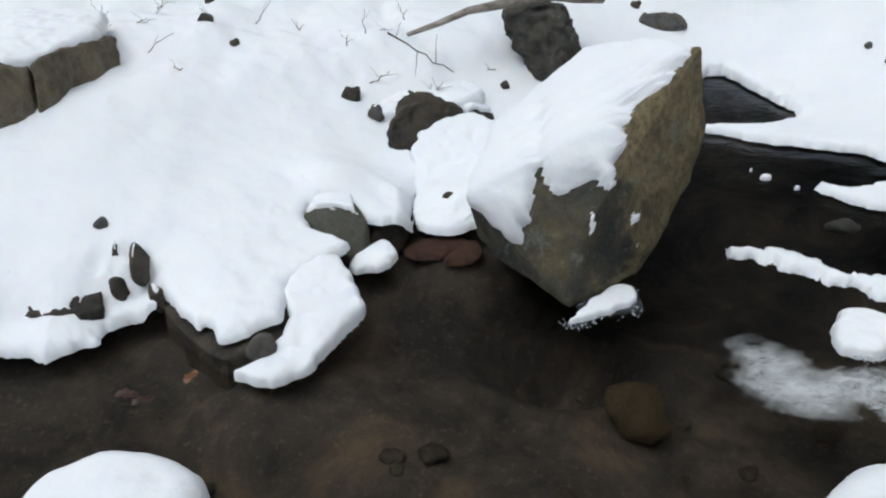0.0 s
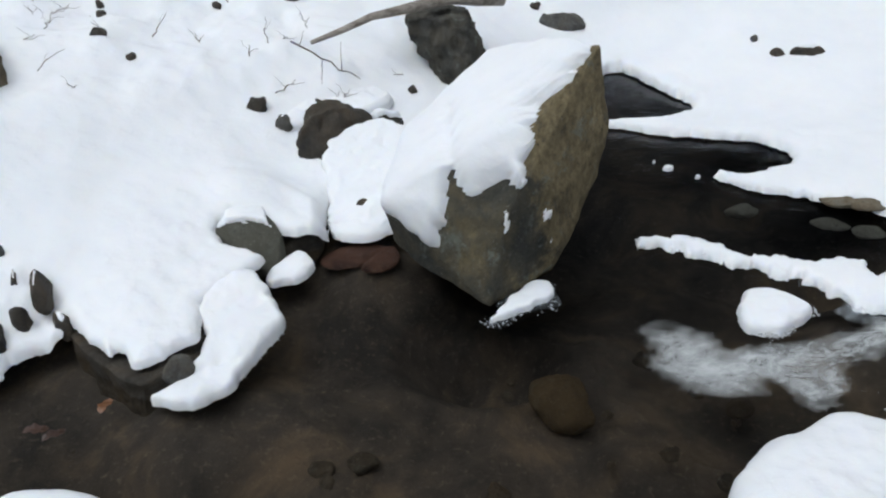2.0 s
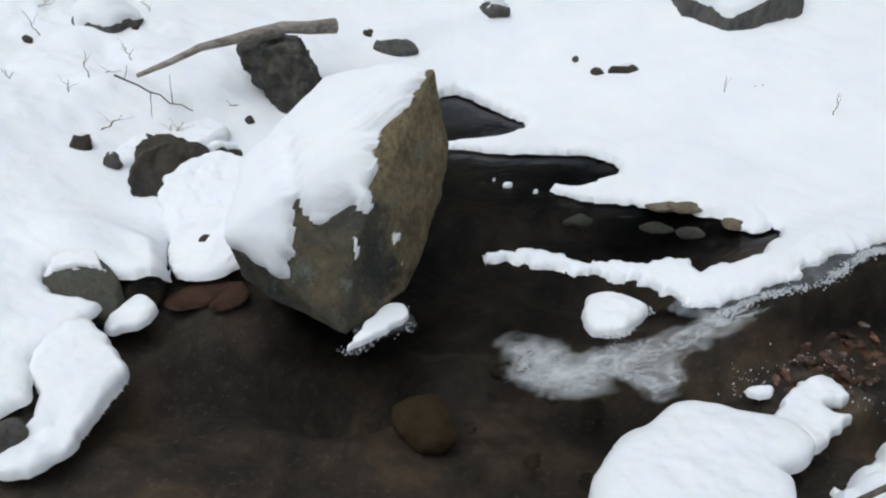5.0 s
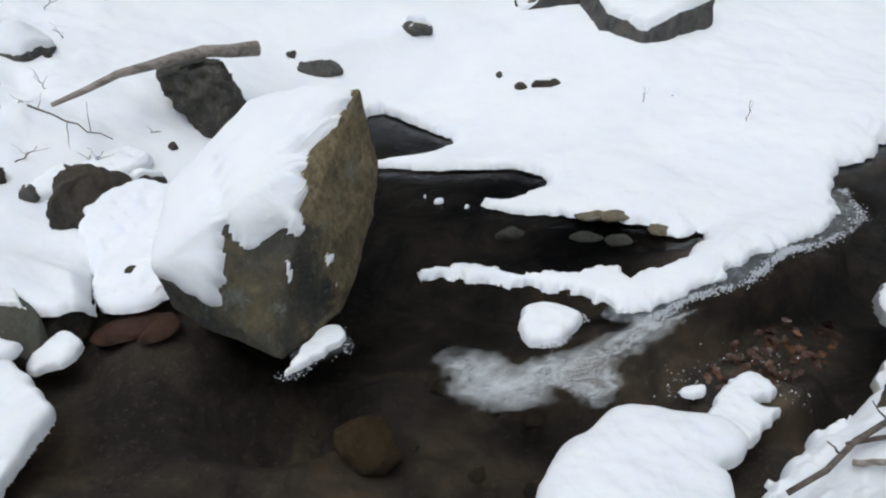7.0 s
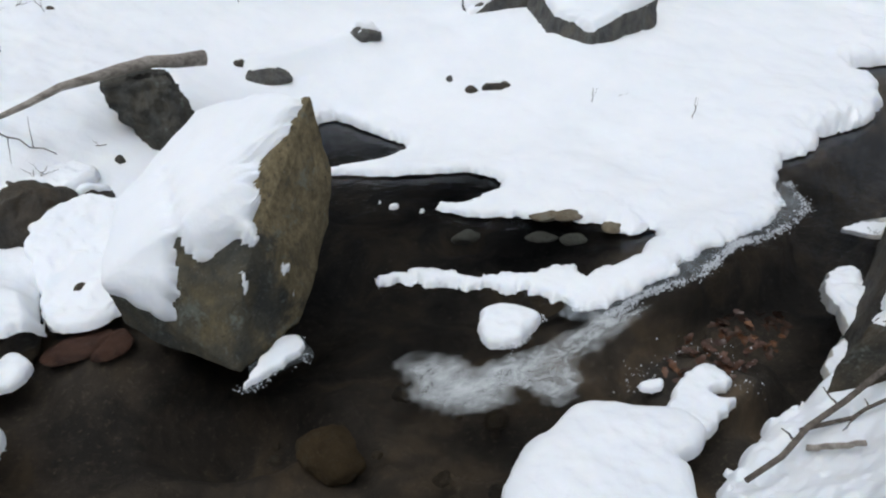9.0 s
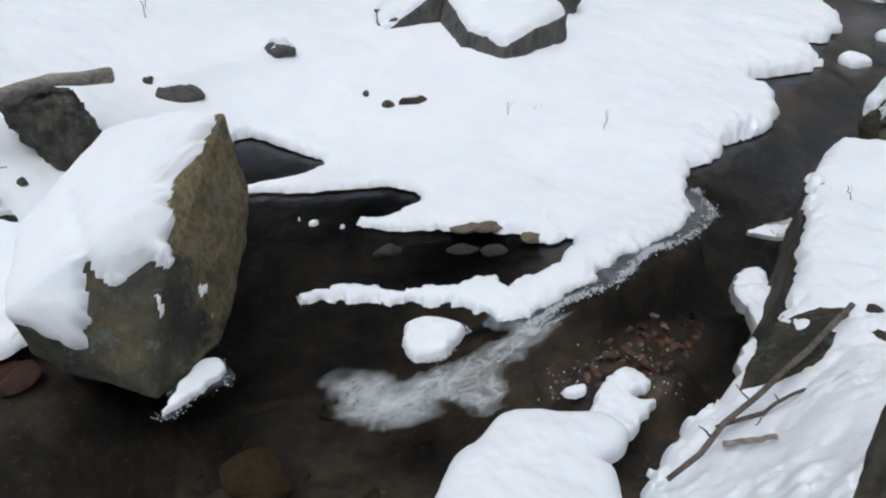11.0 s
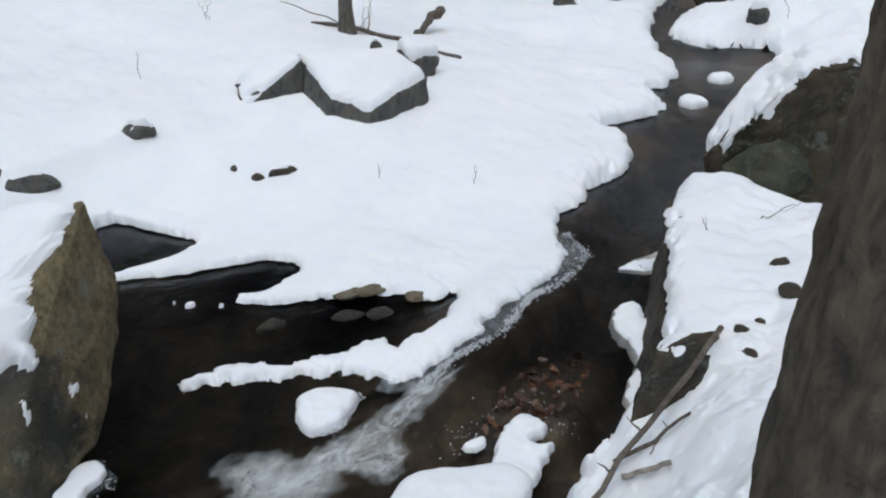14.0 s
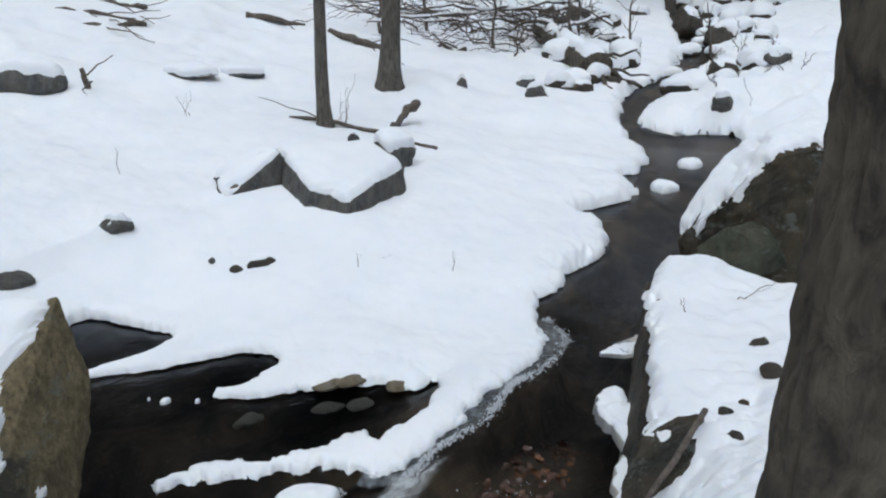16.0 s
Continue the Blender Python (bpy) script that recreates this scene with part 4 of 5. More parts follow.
bank_rock(-0.35, 7.45, (0.62, 0.4, 0.36), 20, 38, GREY, "grey rock half buried in the slope", 0.05)

# ---- squared stones on the far bank ----
stone("rock", hull([(5.1, 6.8, 0.2), (5.45, 6.2, 0.1), (6.6, 6.45, 0.15), (6.95, 7.4, 0.3), (5.6, 7.9, 0.5), (5.3, 6.75, 0.68), (5.5, 6.32, 0.58), (5.9, 6.30, 0.72), (6.6, 6.52, 0.76), (6.85, 7.4, 0.9), (5.7, 7.9, 0.95)], 4, 0.03, 0.25, 41, 0.08),
      (0, 0, 0), 0, GREY, "broad squared stone under a thick snow cap", "rock", 0.08, 0.72)
stone("rock", hull([(4.72, 7.62, 0.5), (5.45, 7.45, 0.45), (5.5, 7.5, 0.98), (5.5, 7.8, 1.02), (4.85, 8.0, 0.7), (5.4, 8.0, 0.9)], 4, 0.025, 0.2, 42, 0.08),
      (0, 0, 0), 0, GREY, "leaning wedge-shaped slab edged with snow", "rock", 0.06, 0.7)
bank_rock(7.15, 7.3, (0.75, 0.5, 0.55), -15, 43, GREY, "grey stone with a snow cap near the slender tree", 0.1, 0.35)
bank_rock(6.85, 7.75, (0.25, 0.2, 0.5), 0, 44, GREY, "narrow dark rock beside the snowy stone", 0.03, 0.3)
for x, y, w, h, k in ((4.81, 12.95, 1.2, 0.6, 45), (7.2, 12.15, 1.0, 0.22, 46), (8.1, 12.0, 0.9, 0.16, 47), (12.31, 8.6, 0.5, 0.4, 48), (13.5, 5.5, 0.45, 0.36, 49), (12.9, 9.3, 0.5, 0.35, 50), (17.5, 6.0, 0.7, 0.4, 51), (11.4, 9.7, 0.22, 0.3, 52)):
    bank_rock(x, y, (w, w * 0.5, h), -40, k, GREY, "dark rock showing through the snowy slope", 0.09, 0.40, 0.5)

# ---- streamside right: rock wall, outcrop ----
stone("rock_wall", hull([(3.25, 1.70, -0.2), (4.0, 1.95, -0.2), (4.85, 2.36, -0.2), (5.9, 2.92, -0.2), (6.4, 3.0, -0.1), (3.35, 1.60, 0.25), (3.97, 1.86, 0.38), (4.8, 2.30, 0.40), (5.85, 2.86, 0.42), (6.3, 2.9, 0.4), (6.2, 2.5, 0.1), (3.6, 1.4, 0.1)], 5, 0.03, 0.25, 55, 0.08),
      (0, 0, 0), 0, WET, "mossy dark rock wall dropping into the stream", "rock")
stone("rock", hull([(3.74, 1.76, 0.0), (3.10, 1.62, 0.0), (3.72, 1.74, 0.43), (3.65, 1.60, 0.54), (3.80, 1.48, 0.61), (3.75, 1.42, 0.62), (3.34, 1.31, 0.60), (3.26, 1.38, 0.54), (3.10, 1.44, 0.44), (3.05, 1.51, 0.38), (3.24, 1.60, 0.43), (3.36, 1.61, 0.48), (3.4, 1.2, 0.3)], 4, 0.022, 0.14, 56, 0.04),
      (0, 0, 0), 0, MOSSY, "bare brown rock outcrop between snow drifts", "rock")
for x, y, w, k in ((3.92, 1.36, 0.10, 57), (4.12, 1.34, 0.07, 58), (3.62, 1.2, 0.07, 60), (4.42, 1.3, 0.13, 61), (4.86, 1.53, 0.14, 62), (5.35, 2.5, 0.06, 64)):
    bank_rock(x, y, (w * 1.3, w * 0.8, w), k * 20, k, WET, "small dark stone in a hollow of the snow", 0.0, 0.55)


# ---- snow and ice standing in the stream ----
snow_heap("snow_mound", [(2.42, 2.0), (2.58, 2.04), (2.66, 2.11), (2.76, 2.18), (2.86, 2.20), (2.96, 2.21), (3.05, 2.17), (3.08, 2.1), (3.04, 2.03), (2.95, 2.01), (2.88, 2.04), (2.86, 2.0), (2.97, 1.91), (2.86, 1.86), (2.76, 1.87), (2.66, 1.80), (2.45, 1.80)],
          0.06, 0.03, "knobbly arm of the snow mound with rounded bumps", 11, 0.012, dome=0.15, crumble=0.7)
snow_heap("snow_lump", [(2.58, 2.26), (2.64, 2.28), (2.71, 2.26), (2.73, 2.23), (2.69, 2.19), (2.64, 2.19), (2.58, 2.21)], 0.03, 0.04, "small icy snow lump among wet leaves", 12, 0.06, crumble=0.5)
snow_heap("ice_cake", [(0.64, 3.34), (0.80, 3.47), (0.81, 3.59), (1.05, 3.68), (1.15, 3.64), (1.14, 3.47), (1.06, 3.41), (0.88, 3.41), (0.75, 3.32)], 0.022, 0.004, "glassy ice frozen round the boulder's foot", 13, 0.1, ICE, "ice", crumble=0.6)
snow_heap("snow_lump", [(0.66, 3.35), (0.80, 3.46), (0.86, 3.57), (1.05, 3.66), (1.13, 3.61), (1.11, 3.49), (0.95, 3.43), (0.80, 3.37)], 0.035, 0.012, "crusted snow on the ice at the boulder's foot", 14, 0.05, crumble=0.6)
snow_heap("ice_ledge", [(4.5, 2.52), (4.68, 2.42), (4.55, 2.26), (4.45, 2.16), (4.12, 1.96), (3.91, 1.89), (3.62, 1.74), (3.52, 1.77), (3.60, 1.88), (3.73, 1.94), (3.87, 1.96), (4.01, 2.06), (4.12, 2.18), (4.24, 2.35)], 0.09, 0.03, "white snow ledge frozen to the rock wall", 14, 0.03, crumble=0.8)
snow_heap("ice_ledge", [(4.98, 2.80), (5.14, 2.81), (5.35, 2.78), (5.58, 2.74), (5.3, 2.55), (5.2, 2.55), (5.1, 2.66)], 0.025, 0.075, "thin ice plate reaching from the rock wall", 15, 0.04, crumble=0.5)
snow_heap("snow_islet", [(9.68, 4.55), (9.7, 4.82), (9.95, 4.94), (10.12, 4.82), (10.05, 4.52)], 0.12, 0.165, "rounded snow islet in the stream", 16, 0.05)
snow_heap("snow_islet", [(11.2, 4.9), (11.22, 5.15), (11.5, 5.28), (11.7, 5.05), (11.55, 4.85)], 0.11, 0.185, "rounded snow islet in the stream", 17, 0.05)
snow_heap("snow_pillow", [(-0.44, 5.42), (-0.2, 5.48), (0.05, 5.54), (0.3, 5.64), (0.45, 5.8), (0.2, 6.1), (-0.4, 6.0)], 0.10, 0.34, "snow pillow banked behind the dark rock", 22, 0.07)
snow_heap("snow_mound", [(-0.20, 4.44), (-0.16, 4.62), (-0.16, 4.9), (-0.22, 5.12), (-0.08, 5.3), (0.2, 5.45), (0.5, 5.3), (0.55, 4.8), (0.32, 4.45), (0.17, 4.36), (0.05, 4.34), (-0.08, 4.36)], 0.06, 0.02, "snow block wedged between the bank and the boulder", 18, 0.05, crumble=1.0, slope=(0.0, 4.42, 0.05, 0.33))


RIM_OUT = [(2.60, 3.04), (2.63, 2.94), (2.77, 2.88), (2.85, 2.86), (3.0, 2.87), (3.24, 2.89), (3.48, 2.86), (3.64, 2.85), (3.81, 2.9), (4.02, 2.98), (4.17, 3.01), (4.28, 2.98), (4.6, 2.98), (5.05, 3.12), (5.17, 3.32), (5.25, 3.48)]


def along(line, n):
    """Evenly many points along a line, with the way across it."""
    line = np.array(line)
    t = np.linspace(0, len(line) - 1, n)
    x, y = np.interp(t, np.arange(len(line)), line[:, 0]), np.interp(t, np.arange(len(line)), line[:, 1])
    dx, dy = np.gradient(x), np.gradient(y)
    k = np.hypot(dx, dy) + 1e-9
    return x, y, dy / k, -dx / k


def rim_ice():
    """The thin crinkled ice rim along the front of the snow shelf."""
    x, y, ox, oy = along(RIM_OUT, 1500)
    wig = 0.014 * fbm(x, y, 0.10, 2, 52) + 0.010 * fbm(x, y, 0.03, 2, 54)
    lev = water_level(x, y)
    rows = []
    for f, z in ((-0.30, 0.055), (-0.16, 0.042), (-0.10, 0.034), (-0.06, 0.028), (-0.03, 0.024), (-0.012, 0.022), (0.0, 0.012), (-0.008, 0.003), (-0.2, 0.002)):
        k = f + wig * (f > -0.2)
        qx, qy = x + ox * k, y + oy * k
        rows.append(np.stack([qx, qy, lev + z + (0.004 * fbm(qx, qy, 0.05, 2, 53) + 0.005 * (f > -0.07) * fbm(qx, qy, 0.016, 2, 55)) * (0.02 < z < 0.05)], -1))
    v = np.stack(rows)
    ob = new("ice_plate", mesh_of("ice_plate", v.reshape(-1, 3), quads(v.shape[0], v.shape[1]), ICE))
    at_place(tagged(ob, "thin crinkled ice rim along the snow shelf", "ice"), (3.9, 2.9, 0.08))


def ice_beads(line, n, seed, label, spread=0.02, base=0.0, size=(0.0025, 0.007)):
    """Frozen drops strung along an edge, far too many to count."""
    rng = np.random.default_rng(seed)
    x, y, ox, oy = along(line, 400)
    bm = bmesh.new()
    bmesh.ops.create_icosphere(bm, subdivisions=1, radius=1.0)
    ball, tri = np.array([v.co for v in bm.verts]), np.array([[v.index for v in f.verts] for f in bm.faces])
    bm.free()
    i = rng.integers(0, 400, n)
    i = i[fbm(x[i], y[i], 0.16, 2, seed) + rng.normal(0, 0.3, n) > -0.1]
    k = rng.normal(0, spread, len(i)) + 0.012 * fbm(x[i], y[i], 0.10, 2, 52)
    r = rng.uniform(*size, len(i)) * rng.uniform(0.5, 1.2, len(i))
    c = np.stack([x[i] + ox[i] * k, y[i] + oy[i] * k, water_level(x[i], y[i]) + base + rng.uniform(0.004, 0.022, len(i))], -1)
    v = (c[:, None, :] + ball[None] * r[:, None, None] * np.array([1, 1, 1.3])).reshape(-1, 3)
    f = (tri[None] + (np.arange(len(i)) * len(ball))[:, None, None]).reshape(-1, 3)
    tagged(new("ice_beads", mesh_of("ice_beads", v, np.zeros((0, 4), np.int32), FROST, f)), label, "ice", kind="stuff")


rim_ice()
ice_beads(RIM_OUT[3:], 2800, 5, "frozen drops beading the ice rim of the shelf")
ice_beads([(2.43, 3.14), (2.51, 3.05), (2.43, 3.0), (2.33, 2.97), (2.27, 2.91), (2.14, 2.92), (2.05, 2.98)], 380, 6, "frozen drops round the snow lump in the rapids", 0.016, 0.008)
ice_beads([(4.98, 2.79), (5.1, 2.66), (5.2, 2.56), (5.3, 2.56)], 160, 7, "frozen drops under the thin ice plate")
ice_beads([(0.62, 3.36), (0.75, 3.31), (0.88, 3.40), (1.06, 3.40), (1.15, 3.48), (1.15, 3.62)], 150, 8, "frozen drops round the ice at the boulder's foot", 0.016, -0.004, (0.002, 0.006))
ice_beads([(2.56, 2.24), (2.62, 2.34), (2.72, 2.36), (3.0, 2.42), (3.3, 2.2), (3.2, 2.0), (3.04, 1.92)], 130, 9, "glinting frozen drops among the wet leaves", 0.06, 0.0, (0.002, 0.006))


def icicle_row(points, seed):
    """Small drips of ice hanging below the snow spit."""
    rng = random.Random(seed)
    for x, y in points:
        bm = bmesh.new()
        h, w, x, y = rng.uniform(0.012, 0.05), rng.uniform(0.4, 1.5), x + rng.uniform(-0.04, 0.04), y + rng.uniform(-0.012, 0.012)
        tube_bm([(x, y + 0.02, 0.042), (x, y, 0.04 - h * 0.6), (x + 0.003, y, 0.04 - h)], [0.016 * w, 0.010 * w, 0.004 * w], 6, 0.1, seed, bm)
        ob = tagged(part("icicle", bm, ICE), "short clear icicle hanging from the snow spit", "icicle", "icicles below the snow spit")
        at_place(ob, (x, y, 0.05))


icicle_row([(1.82, 3.85), (1.89, 3.84), (1.99, 3.80), (2.05, 3.73), (2.13, 3.67), (2.23, 3.58), (2.31, 3.50), (2.43, 3.52), (2.51, 3.40), (2.59, 3.32), (2.63, 3.21)], 3)


# ---- broken water in the rapids ----
def foam_sheet(name, outline, mat, label, lift, seed, rough=0.02, spread=0.42):
    o = rounded(outline, 2)
    lo, hi = o.min(0), o.max(0)
    gx, gy = np.meshgrid(np.arange(lo[0], hi[0], 0.012), np.arange(lo[1], hi[1], 0.012), indexing="ij")
    s = inside_by(gx, gy, o) + 0.06 * fbm(gx, gy, 0.3, 2, seed + 4)
    soft = fade01(0.0, 0.22, s)
    z = water_level(gx, gy) + lift + rough * soft * fbm(gx, gy, 0.14, 3, seed) + 0.01 * soft
    v, f = tidy(np.stack([gx, gy, z], -1).reshape(-1, 3), quads(*gx.shape, s > 0))
    me = mesh_of(name, v, f, mat)
    a = me.attributes.new("fade", "FLOAT", "POINT")
    sv = fade01(-0.02, spread, inside_by(v[:, 0], v[:, 1], o) + 0.12 * fbm(v[:, 0], v[:, 1], 0.4, 4, seed + 7)) - 0.55
    a.data.foreach_set("value", sv.astype(np.float32))
    tagged(new(name, me), label, "foam", kind="stuff")


PLUME = foam_material("white_plunge_foam", 0.45, 0.95, 4.2, (0.8, 1.4, 1.0), -35, 0.82, 0.5)
RIFFLE = foam_material("streaked_riffle_foam", 0.64, 0.95, 8.5, (0.8, 1.35, 1.0), -35, 0.55, 0.9)
foam_sheet("foam", [(1.15, 3.42), (1.6, 3.44), (1.95, 3.28), (2.20, 3.0), (2.38, 2.7), (2.5, 2.25), (2.2, 1.98), (1.72, 2.04), (1.34, 2.25), (1.18, 2.8)], PLUME, "white churned foam where the rapid meets the pool", 0.012, 61, 0.010, 0.75)
foam_sheet("foam", [(12.75, 6.35), (13.0, 6.85), (13.6, 7.15), (14.2, 7.35), (13.9, 7.0), (13.3, 6.6), (13.0, 6.2)], RIFFLE, "thin white water where a side channel drops in", 0.03, 63, 0.012, 0.2)
foam_sheet("foam", [(1.75, 2.98), (2.3, 3.0), (2.6, 3.02), (3.04, 2.96), (3.6, 2.88), (3.9, 2.82), (3.5, 2.68), (2.9, 2.58), (2.58, 2.44), (2.25, 2.18), (1.95, 2.15), (1.75, 2.6)], RIFFLE, "streaky grey-white riffles of the rapid", 0.014, 62, 0.010, 0.32)


# ---- leaves, submerged stones ----
def leaf_mesh(seed):
    """A curled oak leaf with rounded lobes, lying along x."""
    rng = random.Random(seed)
    out, n = [], 22
    for k in range(n + 1):
        t = k / n
        w = 0.038 * math.sin(math.pi * min(1, t * 1.05)) ** 0.7 * (0.55 + 0.45 * abs(math.sin(t * 9.4 + 0.4)))
        out.append((t * 0.13 - 0.065, w))
    bm = bmesh.new()
    rows = [[bm.verts.new((x, s * w, 0.012 * math.sin(x * 40 + seed) + 0.35 * abs(s * w) * rng.uniform(0.2, 0.8))) for s in (-1, -0.5, 0, 0.5, 1)] for x, w in out]
    for a, b in zip(rows, rows[1:]):
        for i in range(4):
            bm.faces.new((a[i], a[i + 1], b[i + 1], b[i]))
    return bm


def leaf_material():
    m, n, l, p = material("wet_oak_leaf")
    r = n.new("ShaderNodeObjectInfo").outputs["Random"]
    col = ramp(n, l, r, [(0.0, (0.030, 0.015, 0.010)), (0.75, (0.075, 0.032, 0.017)), (1.0, (0.19, 0.085, 0.035))])
    l.new(mix(n, l, ramp(n, l, noise_node(n, l, place_of(n, l), 60, 4), [(0.4, 0.0), (0.7, 0.6)]), col, (0.05, 0.025, 0.015)), p.inputs["Base Color"])
    p.inputs["Roughness"].default_value = 0.45
    return m


LEAF = leaf_material()
rng = random.Random(12)
for k in range(96):
    a, d = rng.uniform(0, 6.28), math.sqrt(rng.random())
    x, y = 3.28 + 0.52 * d * math.cos(a) - 0.10 * d * math.sin(a), 2.28 + 0.2 * d * math.sin(a) + 0.08 * d * math.cos(a)
    ob = part("leaf", leaf_mesh(k % 7), LEAF)
    ob.matrix_world = pose(x, y, 0.05 + 0.03 * (x - 3.0) + rng.uniform(-0.045, 0.010), rng.uniform(-25, 25), rng.uniform(-25, 25), rng.uniform(0, 360)) @ Matrix.Scale(rng.uniform(0.45, 0.85), 4)
    tagged(ob, "wet brown oak leaf lying in the shallows", "leaf", "fallen leaves in the shallows")
for x, y, z, turn in ((-1.62, 2.95, 0.0, 40), (-1.72, 3.0, 0.0, 10), (-1.4, 3.1, 0.01, 80)):
    ob = part("leaf", leaf_mesh(3), LEAF)
    ob.matrix_world = pose(x, y, z, 0, 0, turn)
    tagged(ob, "brown leaf drifting on the dark pool", "leaf", "leaves on the pool")

OCHRE = rock_material("submerged_ochre_stone", (0.06, 0.043, 0.024), (0.09, 0.066, 0.036), (0.105, 0.076, 0.038), 0.1, 1.2)
PALE = rock_material("submerged_pale_stone", (0.36, 0.36, 0.30), (0.46, 0.46, 0.39), (0.40, 0.38, 0.31), 0.1, 1.2)
bank_rock(1.02, 2.95, (0.34, 0.44, 0.30), 20, 71, OCHRE, "ochre stone under the pool's surface", 0.0, 0.0, 0.5, -0.42, "submerged_stone")
bank_rock(2.68, 4.25, (0.24, 0.16, 0.1), 0, 72, PALE, "pale flat stone under the dark water", 0.0, 0.0, 0.5, -0.11, "submerged_stone")
bank_rock(3.18, 3.98, (0.26, 0.12, 0.07), -25, 73, PALE, "pale flat stone under the dark water", 0.0, 0.0, 0.5, -0.10, "submerged_stone")
bank_rock(3.36, 3.84, (0.24, 0.14, 0.07), -20, 74, PALE, "pale flat stone under the dark water", 0.0, 0.0, 0.5, -0.10, "submerged_stone")
for x, y, w, z, k in ((3.30, 4.08, 0.30, 0.03, 75), (3.42, 4.0, 0.28, 0.045, 76), (3.62, 3.70, 0.2, 0.03, 77)):
    bank_rock(x, y, (w, 0.16, 0.06), -28, k, TAN, "thin brown slab jutting from under the snow shelf", 0.0, 0.4, 0.5, z, "rock")
for k in range(44):
    x, y = rng.uniform(-2.2, 2.0), rng.uniform(1.6, 3.2)
    w = rng.uniform(0.05, 0.18)
    bank_rock(x, y, (w, w * 0.8, w * 0.5), rng.uniform(0, 180), 80 + k % 9, WET, "brown pebble on the stream bed", 0.0, 0.3, 0.5, -0.27, "pebble", "pebbles on the stream bed")
for x, y, w, z in ((2.36, 4.83, 0.055, 0.012), (2.30, 4.95, 0.018, 0.01), (2.52, 4.66, 0.022, 0.012), (2.27, 4.80, 0.014, 0.01)):
    snow_heap("snow_crumb", [(x - w, y), (x, y + w * 0.6), (x + w, y), (x, y - w * 0.6)], 0.02, z, "crumb of snow on a stone in the dark water", 5)

# ---- fallen wood and twigs ----
stick("driftwood_log", (1.50, 6.72, 0.80), (-0.18, 5.95, 0.83), 0.068, 0.016, DRIFTWOOD, "bleached bowed dead branch lying on the snow", 4, 0.008, category="log", sides=12, arch=0.11)
stick("fallen_branch", (2.30, 1.35, 0.33), (3.66, 1.385, 0.73), 0.013, 0.017, TWIG, "brown broken branch lying across the snow", 6, 0.015,
      ((0.22, (2.66, 1.47, 0.36), 0.007), (0.4, (2.95, 1.5, 0.46), 0.006)))
stick("fallen_branch", (2.72, 1.42, 0.36), (3.12, 1.17, 0.62), 0.012, 0.007, TWIG, "thin forked twig on the snow", 7, 0.03, ((0.5, (2.78, 1.27, 0.46), 0.006), (0.6, (3.0, 1.33, 0.5), 0.005)))
stick("fallen_branch", (2.66, 1.33, 0.36), (2.72, 1.14, 0.53), 0.015, 0.013, DRIFTWOOD, "short pale stick on the snow", 8, 0.02)
stick("twig", (-0.33, 5.9, 0.87), (0.16, 5.70, 0.60), 0.008, 0.004, TWIG, "bare forked twig stuck in the snow", 9, 0.03, ((0.45, (-0.13, 5.62, 0.62), 0.004), (0.75, (0.05, 5.85, 0.85), 0.004), (0.1, (-0.22, 5.95, 0.93), 0.003)))
for k, (x, y, dx, dy, dz) in enumerate(((-0.55, 6.3, 0.02, 0.05, 0.2), (-1.5, 6.6, 0.15, 0.1, 0.16), (-0.9, 7.2, -0.1, 0.1, 0.2), (-2.3, 5.9, 0.3, 0.1, 0.12), (-0.35, 5.2, 0.14, 0.04, 0.05), (4.81, 5.4, -0.02, 0.02, 0.14),
                                         (4.95, 5.36, 0.2, -0.04, 0.03), (2.4, 8.6, 0.0, 0.05, 0.45), (2.5, 8.9, 0.03, 0.0, 0.4), (5.3, 4.6, 0.05, 0.05, 0.18), (4.2, 9.0, 0.05, 0.1, 0.3), (6.0, 10.5, 0.2, 0.1, 0.35),
                                         (6.1, 10.5, -0.15, 0.1, 0.3), (8.0, 9.3, 0.5, 0.2, 0.7), (7.9, 9.3, 0.35, 0.1, 0.5), (5.2, 2.2, -0.02, 0.05, 0.1), (5.6, 2.0, 0.3, -0.2, 0.12), (3.6, 0.9, 0.2, 0.1, 0.12), (14.2, 5.2, 0.2, 0.3, 0.5))):
    z = ground_at(x, y)
    stick("twig", (x, y, z - 0.03), (x + dx, y + dy, z + dz), 0.005, 0.002, TWIG, "thin dry weed stem standing in the snow", 20 + k, 0.06, ((0.5, (x + dx * 0.4 + 0.06, y + dy, z + dz * 0.9), 0.002),), "twig", 5)
stick("fallen_branch", (7.35, 9.75, 0.92), (8.3, 8.3, 0.76), 0.03, 0.035, TWIG, "dark branch lying at the slender tree's foot", 41, 0.03, ((0.3, (7.2, 10.3, 1.2), 0.012), (0.5, (8.2, 9.4, 1.1), 0.012)))
stick("fallen_branch", (8.05, 7.85, 0.68), (8.2, 7.45, 0.62), 0.025, 0.03, TWIG, "short broken branch stub in the snow", 42, 0.03)
stick("bark_slab", (8.58, 8.8, 0.68), (9.35, 8.95, 1.0), 0.035, 0.085, TWIG, "split slab of dark bark propped in the snow", 43, 0.05)
